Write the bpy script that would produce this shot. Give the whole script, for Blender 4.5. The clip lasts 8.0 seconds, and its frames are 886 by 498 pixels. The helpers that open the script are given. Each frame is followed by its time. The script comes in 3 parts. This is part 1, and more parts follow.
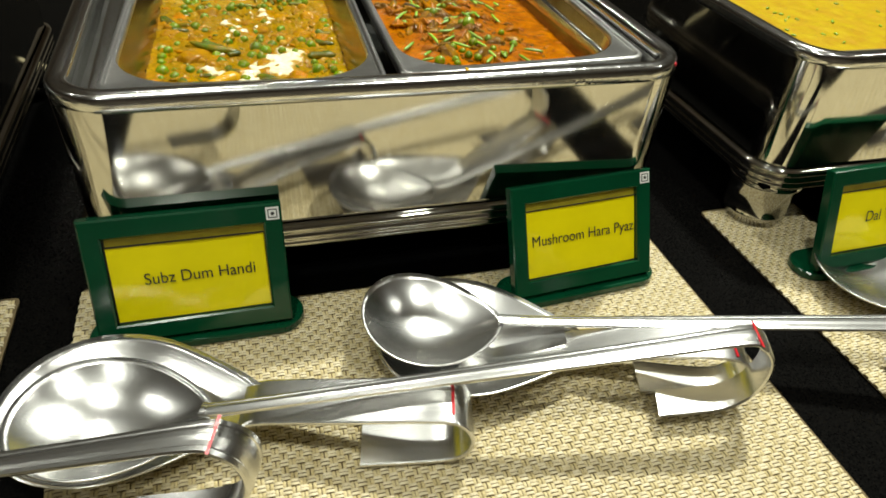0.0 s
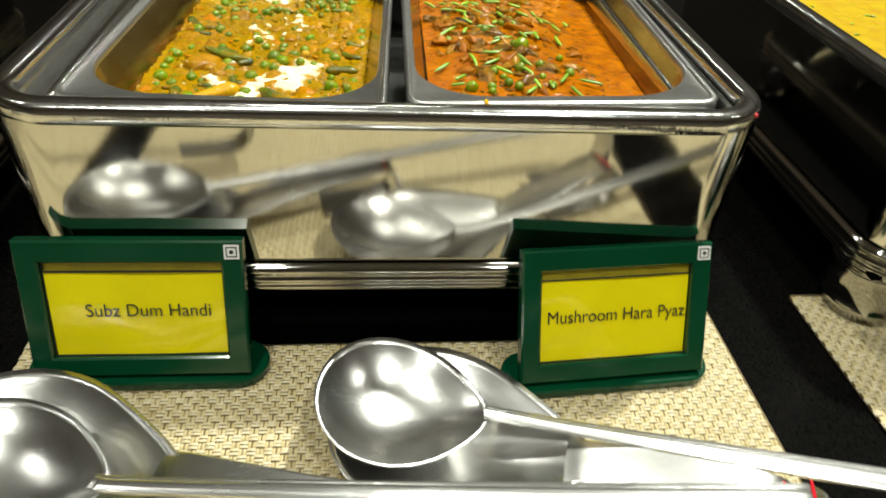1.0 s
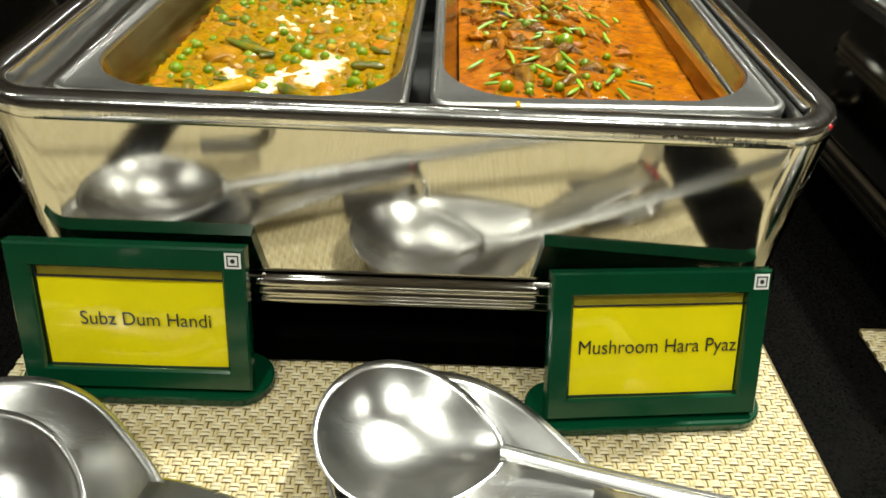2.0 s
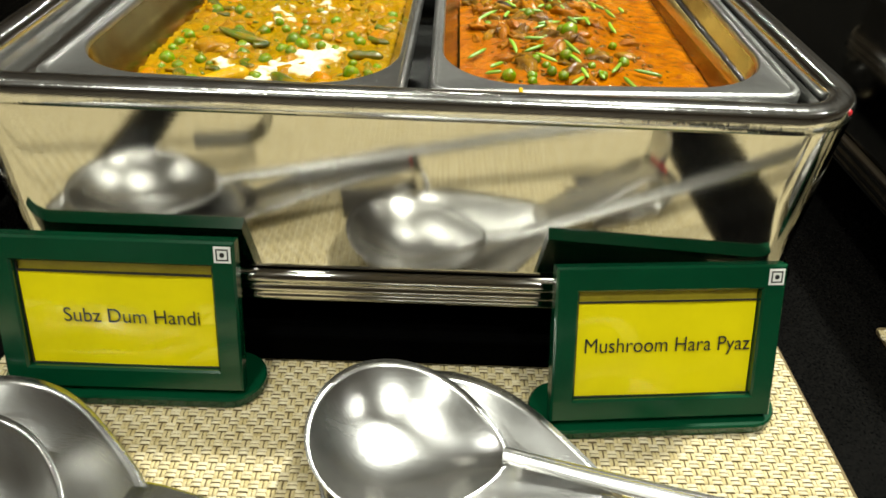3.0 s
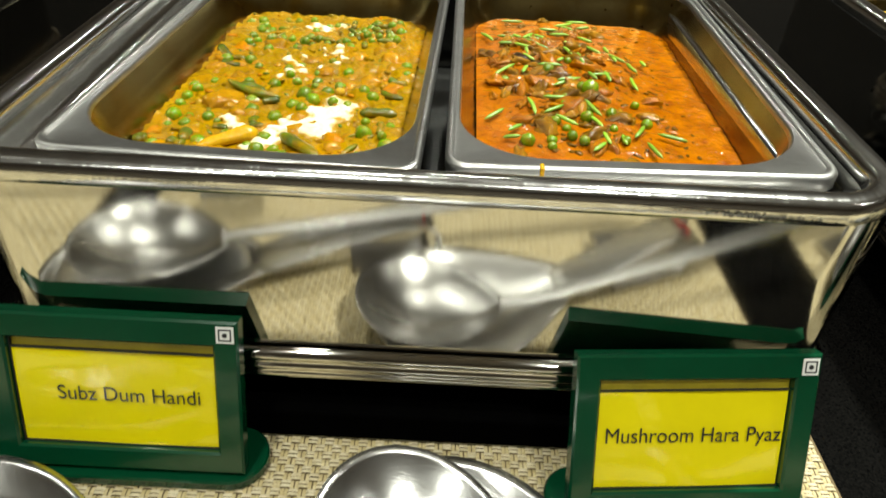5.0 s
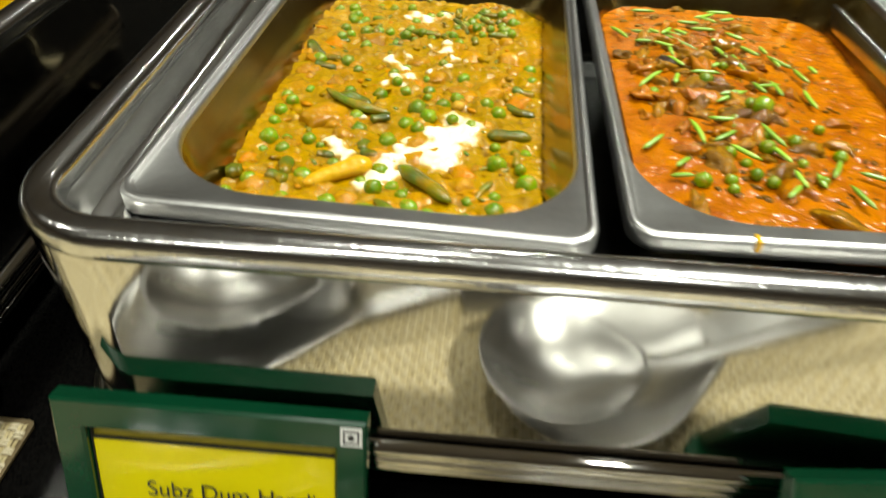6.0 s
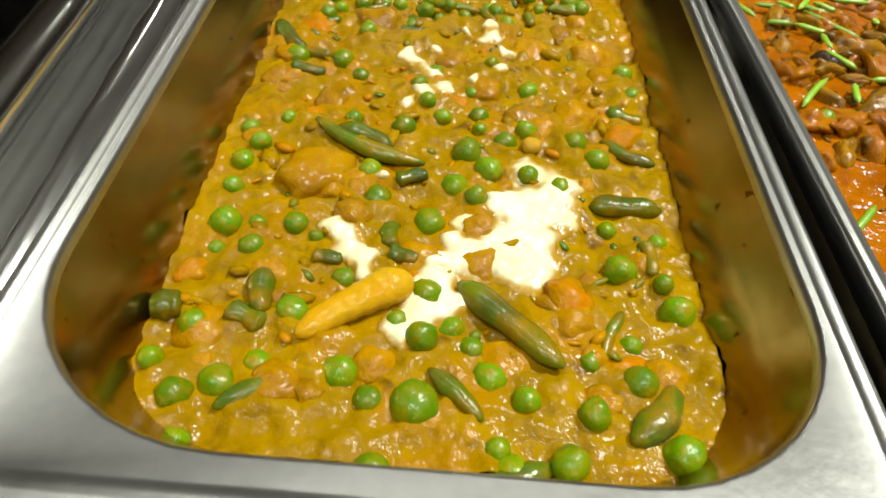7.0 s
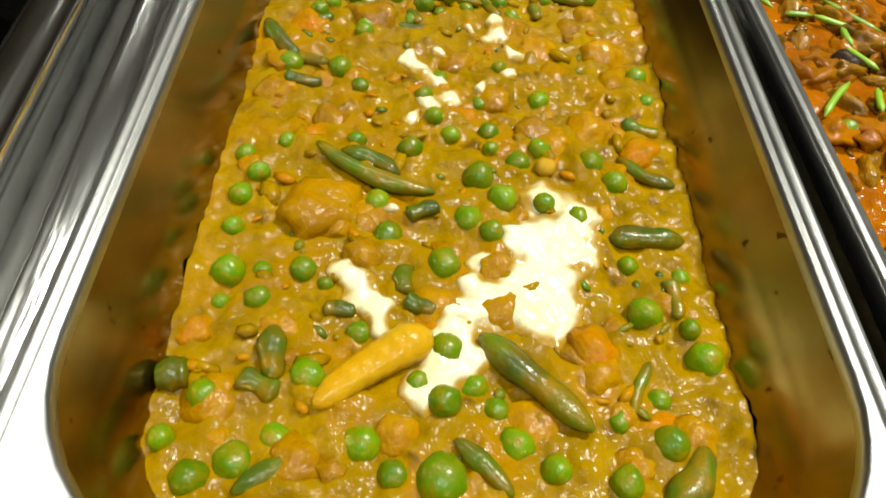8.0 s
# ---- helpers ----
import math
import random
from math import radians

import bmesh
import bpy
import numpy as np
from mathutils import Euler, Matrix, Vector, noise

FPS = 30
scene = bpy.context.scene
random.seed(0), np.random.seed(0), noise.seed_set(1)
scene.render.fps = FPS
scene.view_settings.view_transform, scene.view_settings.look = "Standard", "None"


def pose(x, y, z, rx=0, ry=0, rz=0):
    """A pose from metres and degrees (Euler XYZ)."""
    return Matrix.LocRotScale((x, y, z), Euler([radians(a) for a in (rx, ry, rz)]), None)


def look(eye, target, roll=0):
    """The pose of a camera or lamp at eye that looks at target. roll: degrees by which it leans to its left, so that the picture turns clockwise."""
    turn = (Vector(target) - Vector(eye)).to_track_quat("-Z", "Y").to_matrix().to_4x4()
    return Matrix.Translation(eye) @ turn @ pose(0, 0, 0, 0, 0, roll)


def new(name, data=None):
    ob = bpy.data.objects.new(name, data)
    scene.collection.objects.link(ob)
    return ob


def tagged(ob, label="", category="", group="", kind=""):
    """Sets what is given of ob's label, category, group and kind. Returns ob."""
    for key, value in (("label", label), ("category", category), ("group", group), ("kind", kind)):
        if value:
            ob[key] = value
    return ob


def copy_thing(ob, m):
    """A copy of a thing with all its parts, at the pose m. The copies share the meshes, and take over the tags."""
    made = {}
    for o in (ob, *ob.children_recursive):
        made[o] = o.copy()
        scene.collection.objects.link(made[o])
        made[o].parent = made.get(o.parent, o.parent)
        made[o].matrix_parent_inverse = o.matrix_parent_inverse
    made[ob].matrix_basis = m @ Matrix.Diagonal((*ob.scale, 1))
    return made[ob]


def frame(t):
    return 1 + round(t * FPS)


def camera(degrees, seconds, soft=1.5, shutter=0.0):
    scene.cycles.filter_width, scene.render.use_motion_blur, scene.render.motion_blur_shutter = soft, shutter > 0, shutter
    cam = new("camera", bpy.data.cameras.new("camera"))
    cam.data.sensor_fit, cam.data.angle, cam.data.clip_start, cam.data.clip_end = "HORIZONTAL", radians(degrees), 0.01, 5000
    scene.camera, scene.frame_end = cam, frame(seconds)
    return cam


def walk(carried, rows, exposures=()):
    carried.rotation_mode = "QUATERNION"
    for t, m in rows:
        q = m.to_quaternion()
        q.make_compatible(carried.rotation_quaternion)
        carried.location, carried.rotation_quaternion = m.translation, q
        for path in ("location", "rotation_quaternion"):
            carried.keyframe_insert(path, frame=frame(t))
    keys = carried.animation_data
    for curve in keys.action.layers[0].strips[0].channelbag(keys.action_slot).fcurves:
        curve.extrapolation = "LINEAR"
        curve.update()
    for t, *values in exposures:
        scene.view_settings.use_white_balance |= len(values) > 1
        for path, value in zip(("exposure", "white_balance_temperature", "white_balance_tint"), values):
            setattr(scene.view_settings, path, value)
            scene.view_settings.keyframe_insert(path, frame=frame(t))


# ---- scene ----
cam = camera(66.5, 8.0, soft=1.6, shutter=0.4)
PATH = [
    (0, (-0.093, -0.387, 0.314), (0.429, 1.101, -0.917), 5.2),
    (0.5, (-0.057, -0.376, 0.3), (0.351, 1.137, -0.943), 4.4),
    (1, (-0.01, -0.324, 0.295), (0.19, 1.243, -0.933), 4.4),
    (1.5, (0.002, -0.302, 0.283), (0.125, 1.27, -0.947), 4.7),
    (1.7, (0.005, -0.297, 0.283), (0.094, 1.269, -0.959), 4.2),
    (2.8, (0.008, -0.284, 0.272), (0.043, 1.287, -0.964), 2.8),
    (3, (0.009, -0.283, 0.269), (0.055, 1.291, -0.964), 3.1),
    (3.5, (0.01, -0.284, 0.263), (0.061, 1.288, -0.972), 3.9),
    (4, (-0.001, -0.288, 0.268), (0.025, 1.311, -0.933), 4.0),
    (4.2, (-0.003, -0.285, 0.267), (0.022, 1.32, -0.926), 4.1),
    (5.3, (0.006, -0.236, 0.287), (0.023, 1.343, -0.94), 3.2),
    (5.5, (-0.008, -0.225, 0.285), (-0.008, 1.337, -0.964), 3.1),
    (6, (-0.05, -0.178, 0.28), (-0.104, 1.329, -1.034), 3.1),
    (6.5, (-0.08, -0.092, 0.257), (-0.09, 1.38, -1.098), 4.1),
    (7, (-0.093, -0.042, 0.243), (0.006, 1.31, -1.227), 6.6),
    (7.5, (-0.1, -0.027, 0.25), (0.03, 1.219, -1.31), 7.4),
    (8, (-0.104, -0.014, 0.253), (0.073, 1.19, -1.335), 8.8),
]
walk(cam, [(t, look(eye, target, roll)) for t, eye, target, roll in PATH], [(0.0, -0.25), (1.5, 0.04), (3.5, 0.06), (5.5, 0.06), (6.4, 0.10), (7.1, -0.38), (8.0, -0.41)])

# ---- light ----
world = bpy.data.worlds.new("world")
scene.world = world
world.use_nodes = True
world.node_tree.nodes["Background"].inputs[0].default_value = (0.02, 0.018, 0.015, 1)
world.node_tree.nodes["Background"].inputs[1].default_value = 0.3
scene.view_settings.exposure = 0.0

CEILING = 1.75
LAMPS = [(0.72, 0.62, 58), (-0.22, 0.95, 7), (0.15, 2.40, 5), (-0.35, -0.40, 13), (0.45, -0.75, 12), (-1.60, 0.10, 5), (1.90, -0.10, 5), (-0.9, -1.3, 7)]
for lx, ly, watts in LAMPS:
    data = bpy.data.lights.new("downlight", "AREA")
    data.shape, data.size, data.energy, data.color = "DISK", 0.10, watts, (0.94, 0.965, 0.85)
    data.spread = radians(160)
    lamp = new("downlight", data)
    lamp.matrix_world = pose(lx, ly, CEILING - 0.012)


# ---- materials ----
def material(name, base, rough=0.5, metal=0.0, vary=0.25, scale=60.0, fine=400.0, bump=0.2, depth=0.001, second=None, stretch=(1, 1, 1), coat=0.0, by_object=0.0, rough_vary=0.08, specular=0.5):
    m = bpy.data.materials.new(name)
    m.use_nodes = True
    nt = m.node_tree
    p = nt.nodes["Principled BSDF"]
    p.inputs["Metallic"].default_value = metal
    p.inputs["Coat Weight"].default_value = coat
    p.inputs["Coat Roughness"].default_value = 0.08
    p.inputs["Specular IOR Level"].default_value = specular
    co = nt.nodes.new("ShaderNodeTexCoord")
    mp = nt.nodes.new("ShaderNodeMapping")
    mp.inputs["Scale"].default_value = stretch
    nt.links.new(co.outputs["Object"], mp.inputs["Vector"])
    n1 = nt.nodes.new("ShaderNodeTexNoise")
    n1.inputs["Scale"].default_value, n1.inputs["Detail"].default_value = scale, 4
    n2 = nt.nodes.new("ShaderNodeTexNoise")
    n2.inputs["Scale"].default_value, n2.inputs["Detail"].default_value = fine, 3
    for n in (n1, n2):
        nt.links.new(mp.outputs["Vector"], n.inputs["Vector"])
    ramp = nt.nodes.new("ShaderNodeMapRange")
    ramp.inputs["From Min"].default_value, ramp.inputs["From Max"].default_value = 0.35, 0.65
    nt.links.new(n1.outputs["Fac"], ramp.inputs["Value"])
    mix = nt.nodes.new("ShaderNodeMix")
    mix.data_type = "RGBA"
    other = second or tuple(c * (1 - vary) for c in base)
    mix.inputs[6].default_value, mix.inputs[7].default_value = (*base, 1), (*other, 1)
    nt.links.new(ramp.outputs["Result"], mix.inputs[0])
    hsv = nt.nodes.new("ShaderNodeHueSaturation")
    nt.links.new(mix.outputs[2], hsv.inputs["Color"])
    val = nt.nodes.new("ShaderNodeMath")
    val.operation, val.inputs[1].default_value, val.inputs[2].default_value = "MULTIPLY_ADD", vary, 1 - vary / 2
    nt.links.new(n2.outputs["Fac"], val.inputs[0])
    last = val.outputs[0]
    if by_object:
        info = nt.nodes.new("ShaderNodeObjectInfo")
        obj = nt.nodes.new("ShaderNodeMath")
        obj.operation, obj.inputs[1].default_value, obj.inputs[2].default_value = "MULTIPLY_ADD", by_object, 1 - by_object / 2
        nt.links.new(info.outputs["Random"], obj.inputs[0])
        both = nt.nodes.new("ShaderNodeMath")
        both.operation = "MULTIPLY"
        nt.links.new(last, both.inputs[0]), nt.links.new(obj.outputs[0], both.inputs[1])
        last = both.outputs[0]
    nt.links.new(last, hsv.inputs["Value"])
    nt.links.new(hsv.outputs["Color"], p.inputs["Base Color"])
    rr = nt.nodes.new("ShaderNodeMath")
    rr.operation, rr.inputs[1].default_value, rr.inputs[2].default_value = "MULTIPLY_ADD", rough_vary, rough - rough_vary / 2
    nt.links.new(n1.outputs["Fac"], rr.inputs[0])
    nt.links.new(rr.outputs[0], p.inputs["Roughness"])
    if bump:
        b = nt.nodes.new("ShaderNodeBump")
        b.inputs["Strength"].default_value, b.inputs["Distance"].default_value = bump, depth
        nt.links.new(n2.outputs["Fac"], b.inputs["Height"])
        nt.links.new(b.outputs["Normal"], p.inputs["Normal"])
    return m


POLISHED = material("polished_steel", (0.60, 0.585, 0.545), 0.060, 1, vary=0.08, scale=25, fine=900, bump=0.02, depth=0.0003, stretch=(0.12, 0.12, 1), rough_vary=0.03)
brushed = POLISHED.node_tree.nodes["Principled BSDF"]
brushed.inputs["Anisotropic"].default_value, brushed.inputs["Anisotropic Rotation"].default_value = 0.85, 0.25
round_tangent = POLISHED.node_tree.nodes.new("ShaderNodeTangent")
round_tangent.direction_type, round_tangent.axis = "RADIAL", "Z"
POLISHED.node_tree.links.new(round_tangent.outputs[0], brushed.inputs["Tangent"])
RIMSTEEL = material("rim_steel", (0.72, 0.715, 0.70), 0.17, 1, vary=0.16, scale=70, fine=210, bump=0.40, depth=0.0008, rough_vary=0.14, stretch=(1, 0.14, 0.14))
PANSTEEL = material("pan_steel", (0.52, 0.515, 0.50), 0.33, 1, vary=0.20, scale=45, fine=350, bump=0.10, depth=0.0005, rough_vary=0.20)
# Olive-brown base holds the food's reflection as well as a sauce film.
WELLSTEEL = material("well_steel", (0.38, 0.29, 0.11), 0.21, 1, vary=0.20, scale=40, fine=300, bump=0.05, depth=0.0005, rough_vary=0.12)
SPOONSTEEL = material("spoon_steel", (0.74, 0.735, 0.72), 0.245, 1, vary=0.12, scale=60, fine=1300, bump=0.24, depth=0.0003, rough_vary=0.16, stretch=(0.2, 1, 1))
# Steel made nearly black: shade in the gaps around the pans, as colour.
SHADEDSTEEL = material("shaded_steel", (0.05, 0.05, 0.047), 0.35, 1, vary=0.2)
GRANITE = material("black_granite", (0.0010, 0.0010, 0.0010), 0.22, 0, vary=0.5, scale=900, fine=1600, bump=0.0, second=(0.005, 0.0047, 0.0043), rough_vary=0.05, specular=0.02)
# Near-black with the gloss off, so that no edges show.
FLATBLACK = material("flat_black", (0.0012, 0.0012, 0.0012), 0.6, 0, vary=0.2, bump=0.0, specular=0.0)
GREEN = material("green_plastic", (0.0012, 0.046, 0.018), 0.16, 0, vary=0.15, scale=30, fine=700, bump=0.03, depth=0.0005)
YELLOW = material("yellow_card", (0.80, 0.68, 0.004), 0.07, 0, vary=0.07, scale=35, fine=60, bump=0.10, depth=0.0012, specular=0.6)
BACKING = material("card_backing", (0.45, 0.36, 0.02), 0.4, 0, vary=0.2)
INK = material("ink", (0.012, 0.012, 0.012), 0.5)
WHITE = material("white_sticker", (0.78, 0.78, 0.76), 0.4, vary=0.05)
RED = material("red_mark", (0.6, 0.01, 0.02), 0.3)
STRAW = material("woven_straw", (0.62, 0.545, 0.375), 0.55, 0, vary=0.28, scale=160, fine=900, bump=0.25, depth=0.0004, second=(0.51, 0.425, 0.25))
STRAWWARP = material("woven_straw_warp", (0.55, 0.46, 0.26), 0.55, 0, vary=0.28, scale=160, fine=900, bump=0.25, depth=0.0004, second=(0.44, 0.35, 0.16))
STRAWDARK = material("straw_core", (0.15, 0.105, 0.045), 0.8, 0, vary=0.3)
SAUCE = material("curry_sauce", (0.312, 0.172, 0.0), 0.15, 0, vary=0.30, scale=75, fine=380, bump=0.50, depth=0.0017, second=(0.225, 0.122, 0.0), rough_vary=0.10, coat=0.0, specular=0.15)
REDSAUCE = material("red_curry_sauce", (0.36, 0.108, 0.0), 0.13, 0, vary=0.40, scale=60, fine=170, bump=0.7, depth=0.0030, second=(0.25, 0.066, 0.0), rough_vary=0.10, coat=0.0, specular=0.16)
DAL = material("yellow_dal", (0.40, 0.28, 0.003), 0.3, 0, vary=0.2, scale=60, fine=350, bump=0.25, depth=0.001, second=(0.36, 0.21, 0.003), coat=0.0, specular=0.6)
PEA = material("pea_skin", (0.085, 0.185, 0.0), 0.27, 0, vary=0.25, scale=1.3, fine=4, bump=0.35, depth=0.0006, second=(0.165, 0.185, 0.0), by_object=0.5, coat=0.0, specular=0.34)
BEAN = material("green_bean", (0.075, 0.130, 0.004), 0.26, 0, vary=0.4, scale=130, fine=500, bump=0.4, depth=0.0008, second=(0.16, 0.105, 0.001), by_object=0.6, coat=0.0, specular=0.35)
CORN = material("baby_corn", (0.50, 0.25, 0.002), 0.24, 0, vary=0.25, scale=90, fine=420, bump=0.4, depth=0.0010, second=(0.48, 0.28, 0.006), coat=0.0, specular=0.25)
CARROT = material("carrot", (0.43, 0.135, 0.0), 0.20, 0, vary=0.3, scale=1.5, fine=5, bump=0.45, depth=0.0009, second=(0.36, 0.165, 0.0), coat=0.0, specular=0.10)
POTATO = material("coated_potato", (0.37, 0.180, 0.0), 0.16, 0, vary=0.30, scale=1.5, fine=5, bump=0.5, depth=0.0010, second=(0.28, 0.122, 0.0), by_object=0.4, coat=0.0, specular=0.22)
MUSHROOM = material("mushroom", (0.26, 0.118, 0.003), 0.15, 0, vary=0.40, scale=1.5, fine=4.5, bump=0.5, depth=0.0010, second=(0.12, 0.052, 0.002), by_object=0.8, coat=0.0, specular=0.26)
REDCOAT = material("coated_mushroom", (0.31, 0.108, 0.0), 0.15, 0, vary=0.35, scale=1.5, fine=4.5, bump=0.5, depth=0.0010, second=(0.24, 0.072, 0.0), by_object=0.3, coat=0.0, specular=0.22)
DARKMUSH = material("dark_mushroom", (0.030, 0.014, 0.004), 0.3, 0, vary=0.4, scale=1.5, fine=4.5, bump=0.5, depth=0.001, coat=0.0, specular=0.12)
CREAM = material("cream", (0.77, 0.74, 0.52), 0.25, 0, vary=0.10, scale=60, fine=200, bump=0.35, depth=0.0018, second=(0.68, 0.60, 0.34), coat=0.0, specular=0.35)

def blend_with(m, other):
    """Lets the base colour run over into another by the mesh's own 'blend' attribute."""
    nt = m.node_tree
    p = nt.nodes["Principled BSDF"]
    at = nt.nodes.new("ShaderNodeAttribute")
    at.attribute_name = "blend"
    mx = nt.nodes.new("ShaderNodeMix")
    mx.data_type = "RGBA"
    mx.inputs[6].default_value = (*other, 1)
    nt.links.new(p.inputs["Base Color"].links[0].from_socket, mx.inputs[7])
    nt.links.new(at.outputs["Fac"], mx.inputs[0])
    nt.links.new(mx.outputs[2], p.inputs["Base Color"])


blend_with(CREAM, (0.34, 0.185, 0.01))


def mottle(m, other, scale, lo, hi, seed=0.0):
    """Patches of another colour over a material's own."""
    nt = m.node_tree
    p = nt.nodes["Principled BSDF"]
    co = nt.nodes.new("ShaderNodeTexCoord")
    mp = nt.nodes.new("ShaderNodeMapping")
    mp.inputs["Location"].default_value = (seed, seed * 1.7, 0)
    info = nt.nodes.new("ShaderNodeObjectInfo")
    ns = nt.nodes.new("ShaderNodeTexNoise")
    ns.noise_dimensions = "4D"
    ns.inputs["Scale"].default_value, ns.inputs["Detail"].default_value = scale, 3
    far = nt.nodes.new("ShaderNodeMath")
    far.operation, far.inputs[1].default_value = "MULTIPLY", 9.0
    rg = nt.nodes.new("ShaderNodeMapRange")
    rg.inputs["From Min"].default_value, rg.inputs["From Max"].default_value = lo, hi
    mx = nt.nodes.new("ShaderNodeMix")
    mx.data_type = "RGBA"
    mx.inputs[7].default_value = (*other, 1)
    nt.links.new(co.outputs["Object"], mp.inputs["Vector"])
    nt.links.new(mp.outputs["Vector"], ns.inputs["Vector"])
    nt.links.new(info.outputs["Random"], far.inputs[0])
    nt.links.new(far.outputs[0], ns.inputs["W"])
    nt.links.new(ns.outputs["Fac"], rg.inputs["Value"])
    nt.links.new(rg.outputs["Result"], mx.inputs[0])
    nt.links.new(p.inputs["Base Color"].links[0].from_socket, mx.inputs[6])
    nt.links.new(mx.outputs[2], p.inputs["Base Color"])


mottle(SAUCE, (0.34, 0.150, 0.0), 42, 0.52, 0.72, 3)
mottle(SAUCE, (0.13, 0.062, 0.002), 150, 0.58, 0.72, 8)
mottle(REDSAUCE, (0.20, 0.045, 0.001), 110, 0.56, 0.72, 5)
mottle(PEA, (0.25, 0.160, 0.0), 1.0, 0.54, 0.74)
mottle(BEAN, (0.24, 0.130, 0.0), 110, 0.52, 0.66, 2)
mottle(BEAN, (0.032, 0.055, 0.010), 60, 0.50, 0.70, 6)
mottle(CARROT, (0.30, 0.130, 0.0), 1.4, 0.50, 0.70, 4)
mottle(CORN, (0.66, 0.50, 0.14), 70, 0.56, 0.72, 1)
mottle(WELLSTEEL, (0.25, 0.145, 0.022), 30, 0.46, 0.66, 9)
mottle(WELLSTEEL, (0.12, 0.065, 0.010), 240, 0.66, 0.70, 11)
CHIVE = material("spring_onion", (0.16, 0.33, 0.010), 0.35, 0, vary=0.25, scale=150, fine=700, bump=0.2, depth=0.0005, second=(0.21, 0.34, 0.02), by_object=0.5, coat=0.0, specular=0.6)
CABLE = material("beige_cable", (0.42, 0.36, 0.22), 0.5)
# Wall and floor colours are kept pale to throw lamp light back.
BOUNCEWALL = material("bounce_wall", (0.48, 0.42, 0.34), 0.8, scale=4, fine=60)
CEILPAINT = material("ceiling_paint", (0.58, 0.565, 0.53), 0.85, scale=3, fine=50, vary=0.1)
BOUNCEFLOOR = material("bounce_floor", (0.30, 0.24, 0.19), 0.95, scale=20, fine=300)


# ---- building helpers ----
def mesh_of(name, verts, faces, mat, smooth=True):
    me = bpy.data.meshes.new(name)
    me.from_pydata([tuple(v) for v in verts], [], faces)
    me.materials.append(mat)
    if smooth:
        me.polygons.foreach_set("use_smooth", [True] * len(me.polygons))
    me.update()
    return me


def add(name, me, parent=None, m=None, label=""):
    ob = new(name, me)
    if parent is not None:
        ob.parent = parent
    if m is not None:
        ob.matrix_basis = m
    return tagged(ob, label)


def part(name, bm, mat, parent, label="", smooth=False):
    me = bpy.data.meshes.new(name)
    bm.normal_update()
    bm.to_mesh(me)
    bm.free()
    me.materials.append(mat)
    if smooth:
        me.polygons.foreach_set("use_smooth", [True] * len(me.polygons))
    return add(name, me, parent, None, label)


def box(x0, x1, y0, y1, z0, z1, bevel=0.0, segments=2):
    bm = bmesh.new()
    bmesh.ops.create_cube(bm, size=1, matrix=Matrix.Translation(((x0 + x1) / 2, (y0 + y1) / 2, (z0 + z1) / 2)) @ Matrix.Diagonal((x1 - x0, y1 - y0, z1 - z0, 1)))
    if bevel:
        bmesh.ops.bevel(bm, geom=bm.edges[:], offset=bevel, segments=segments, affect="EDGES", profile=0.5)
    return bm


def rrect(hx, hy, r, n=8):
    """A rounded rectangle round the origin, as a list of (x, y)."""
    r = max(min(r, hx, hy), 1e-4)
    out = []
    for k, (sx, sy) in enumerate(((1, 1), (-1, 1), (-1, -1), (1, -1))):
        for i in range(n + 1):
            a = math.pi / 2 * (k + i / n)
            out.append((sx * (hx - r) + r * math.cos(a), sy * (hy - r) + r * math.sin(a)))
    return out


def loft(loops, cap_first=False, cap_last=False):
    """Vertices and faces through closed loops of equal length."""
    n = len(loops[0])
    verts = [p for loop in loops for p in loop]
    faces = []
    for k in range(len(loops) - 1):
        for i in range(n):
            j = (i + 1) % n
            faces.append((k * n + i, k * n + j, (k + 1) * n + j, (k + 1) * n + i))
    if cap_first:
        faces.append(tuple(range(n - 1, -1, -1)))
    if cap_last:
        faces.append(tuple(range((len(loops) - 1) * n, len(loops) * n)))
    return verts, faces


def rings(hx, hy, r, profile, n=8):
    """Loops for a profile of (offset outwards, height)."""
    return [[(x, y, z) for x, y in rrect(hx + d, hy + d, r + d, n)] for d, z in profile]


def empty(name, x=0, y=0, z=0, rz=0, label="", category="", group="", kind=""):
    e = new(name)
    e.empty_display_size = 0.02
    e.matrix_basis = pose(x, y, z, 0, 0, rz)
    return tagged(e, label, category, group, kind)


# ---- setting ----
TOP = -0.004
# Floor and walls stay out of view, added to close the room and bounce light.
floor = tagged(part("floor", box(-4, 4, -4, 4, -1.0, -0.9), BOUNCEFLOOR, None), "unseen beige floor, added to bounce light", "floor", kind="structure")
ceiling = tagged(part("ceiling", box(-4, 4, -4, 4, CEILING, CEILING + 0.1), CEILPAINT, None), "plain cream painted ceiling with downlights", "ceiling", kind="structure")
for wname, b in (("wall_north", (-4, 4, 4, 4.15)), ("wall_south", (-4, 4, -4.15, -4)), ("wall_east", (4, 4.15, -4, 4)), ("wall_west", (-4.15, -4, -4, 4))):
    tagged(part(wname, box(*b, -0.9, CEILING), BOUNCEWALL, None), "unseen beige wall, added to bounce light", "wall", kind="structure")

counter = empty("buffet_counter", 0, 0.3, -0.9, label="long buffet counter with polished black granite top", category="counter")
part("countertop", box(-2.6, 2.6, -0.74, 0.9, 0.862, 0.9 + TOP, 0.003), GRANITE, counter, "polished black speckled granite slab")
part("base_cabinet", box(-2.55, 2.55, -0.55, 0.85, 0.0, 0.862), FLATBLACK, counter, "black panelled base")


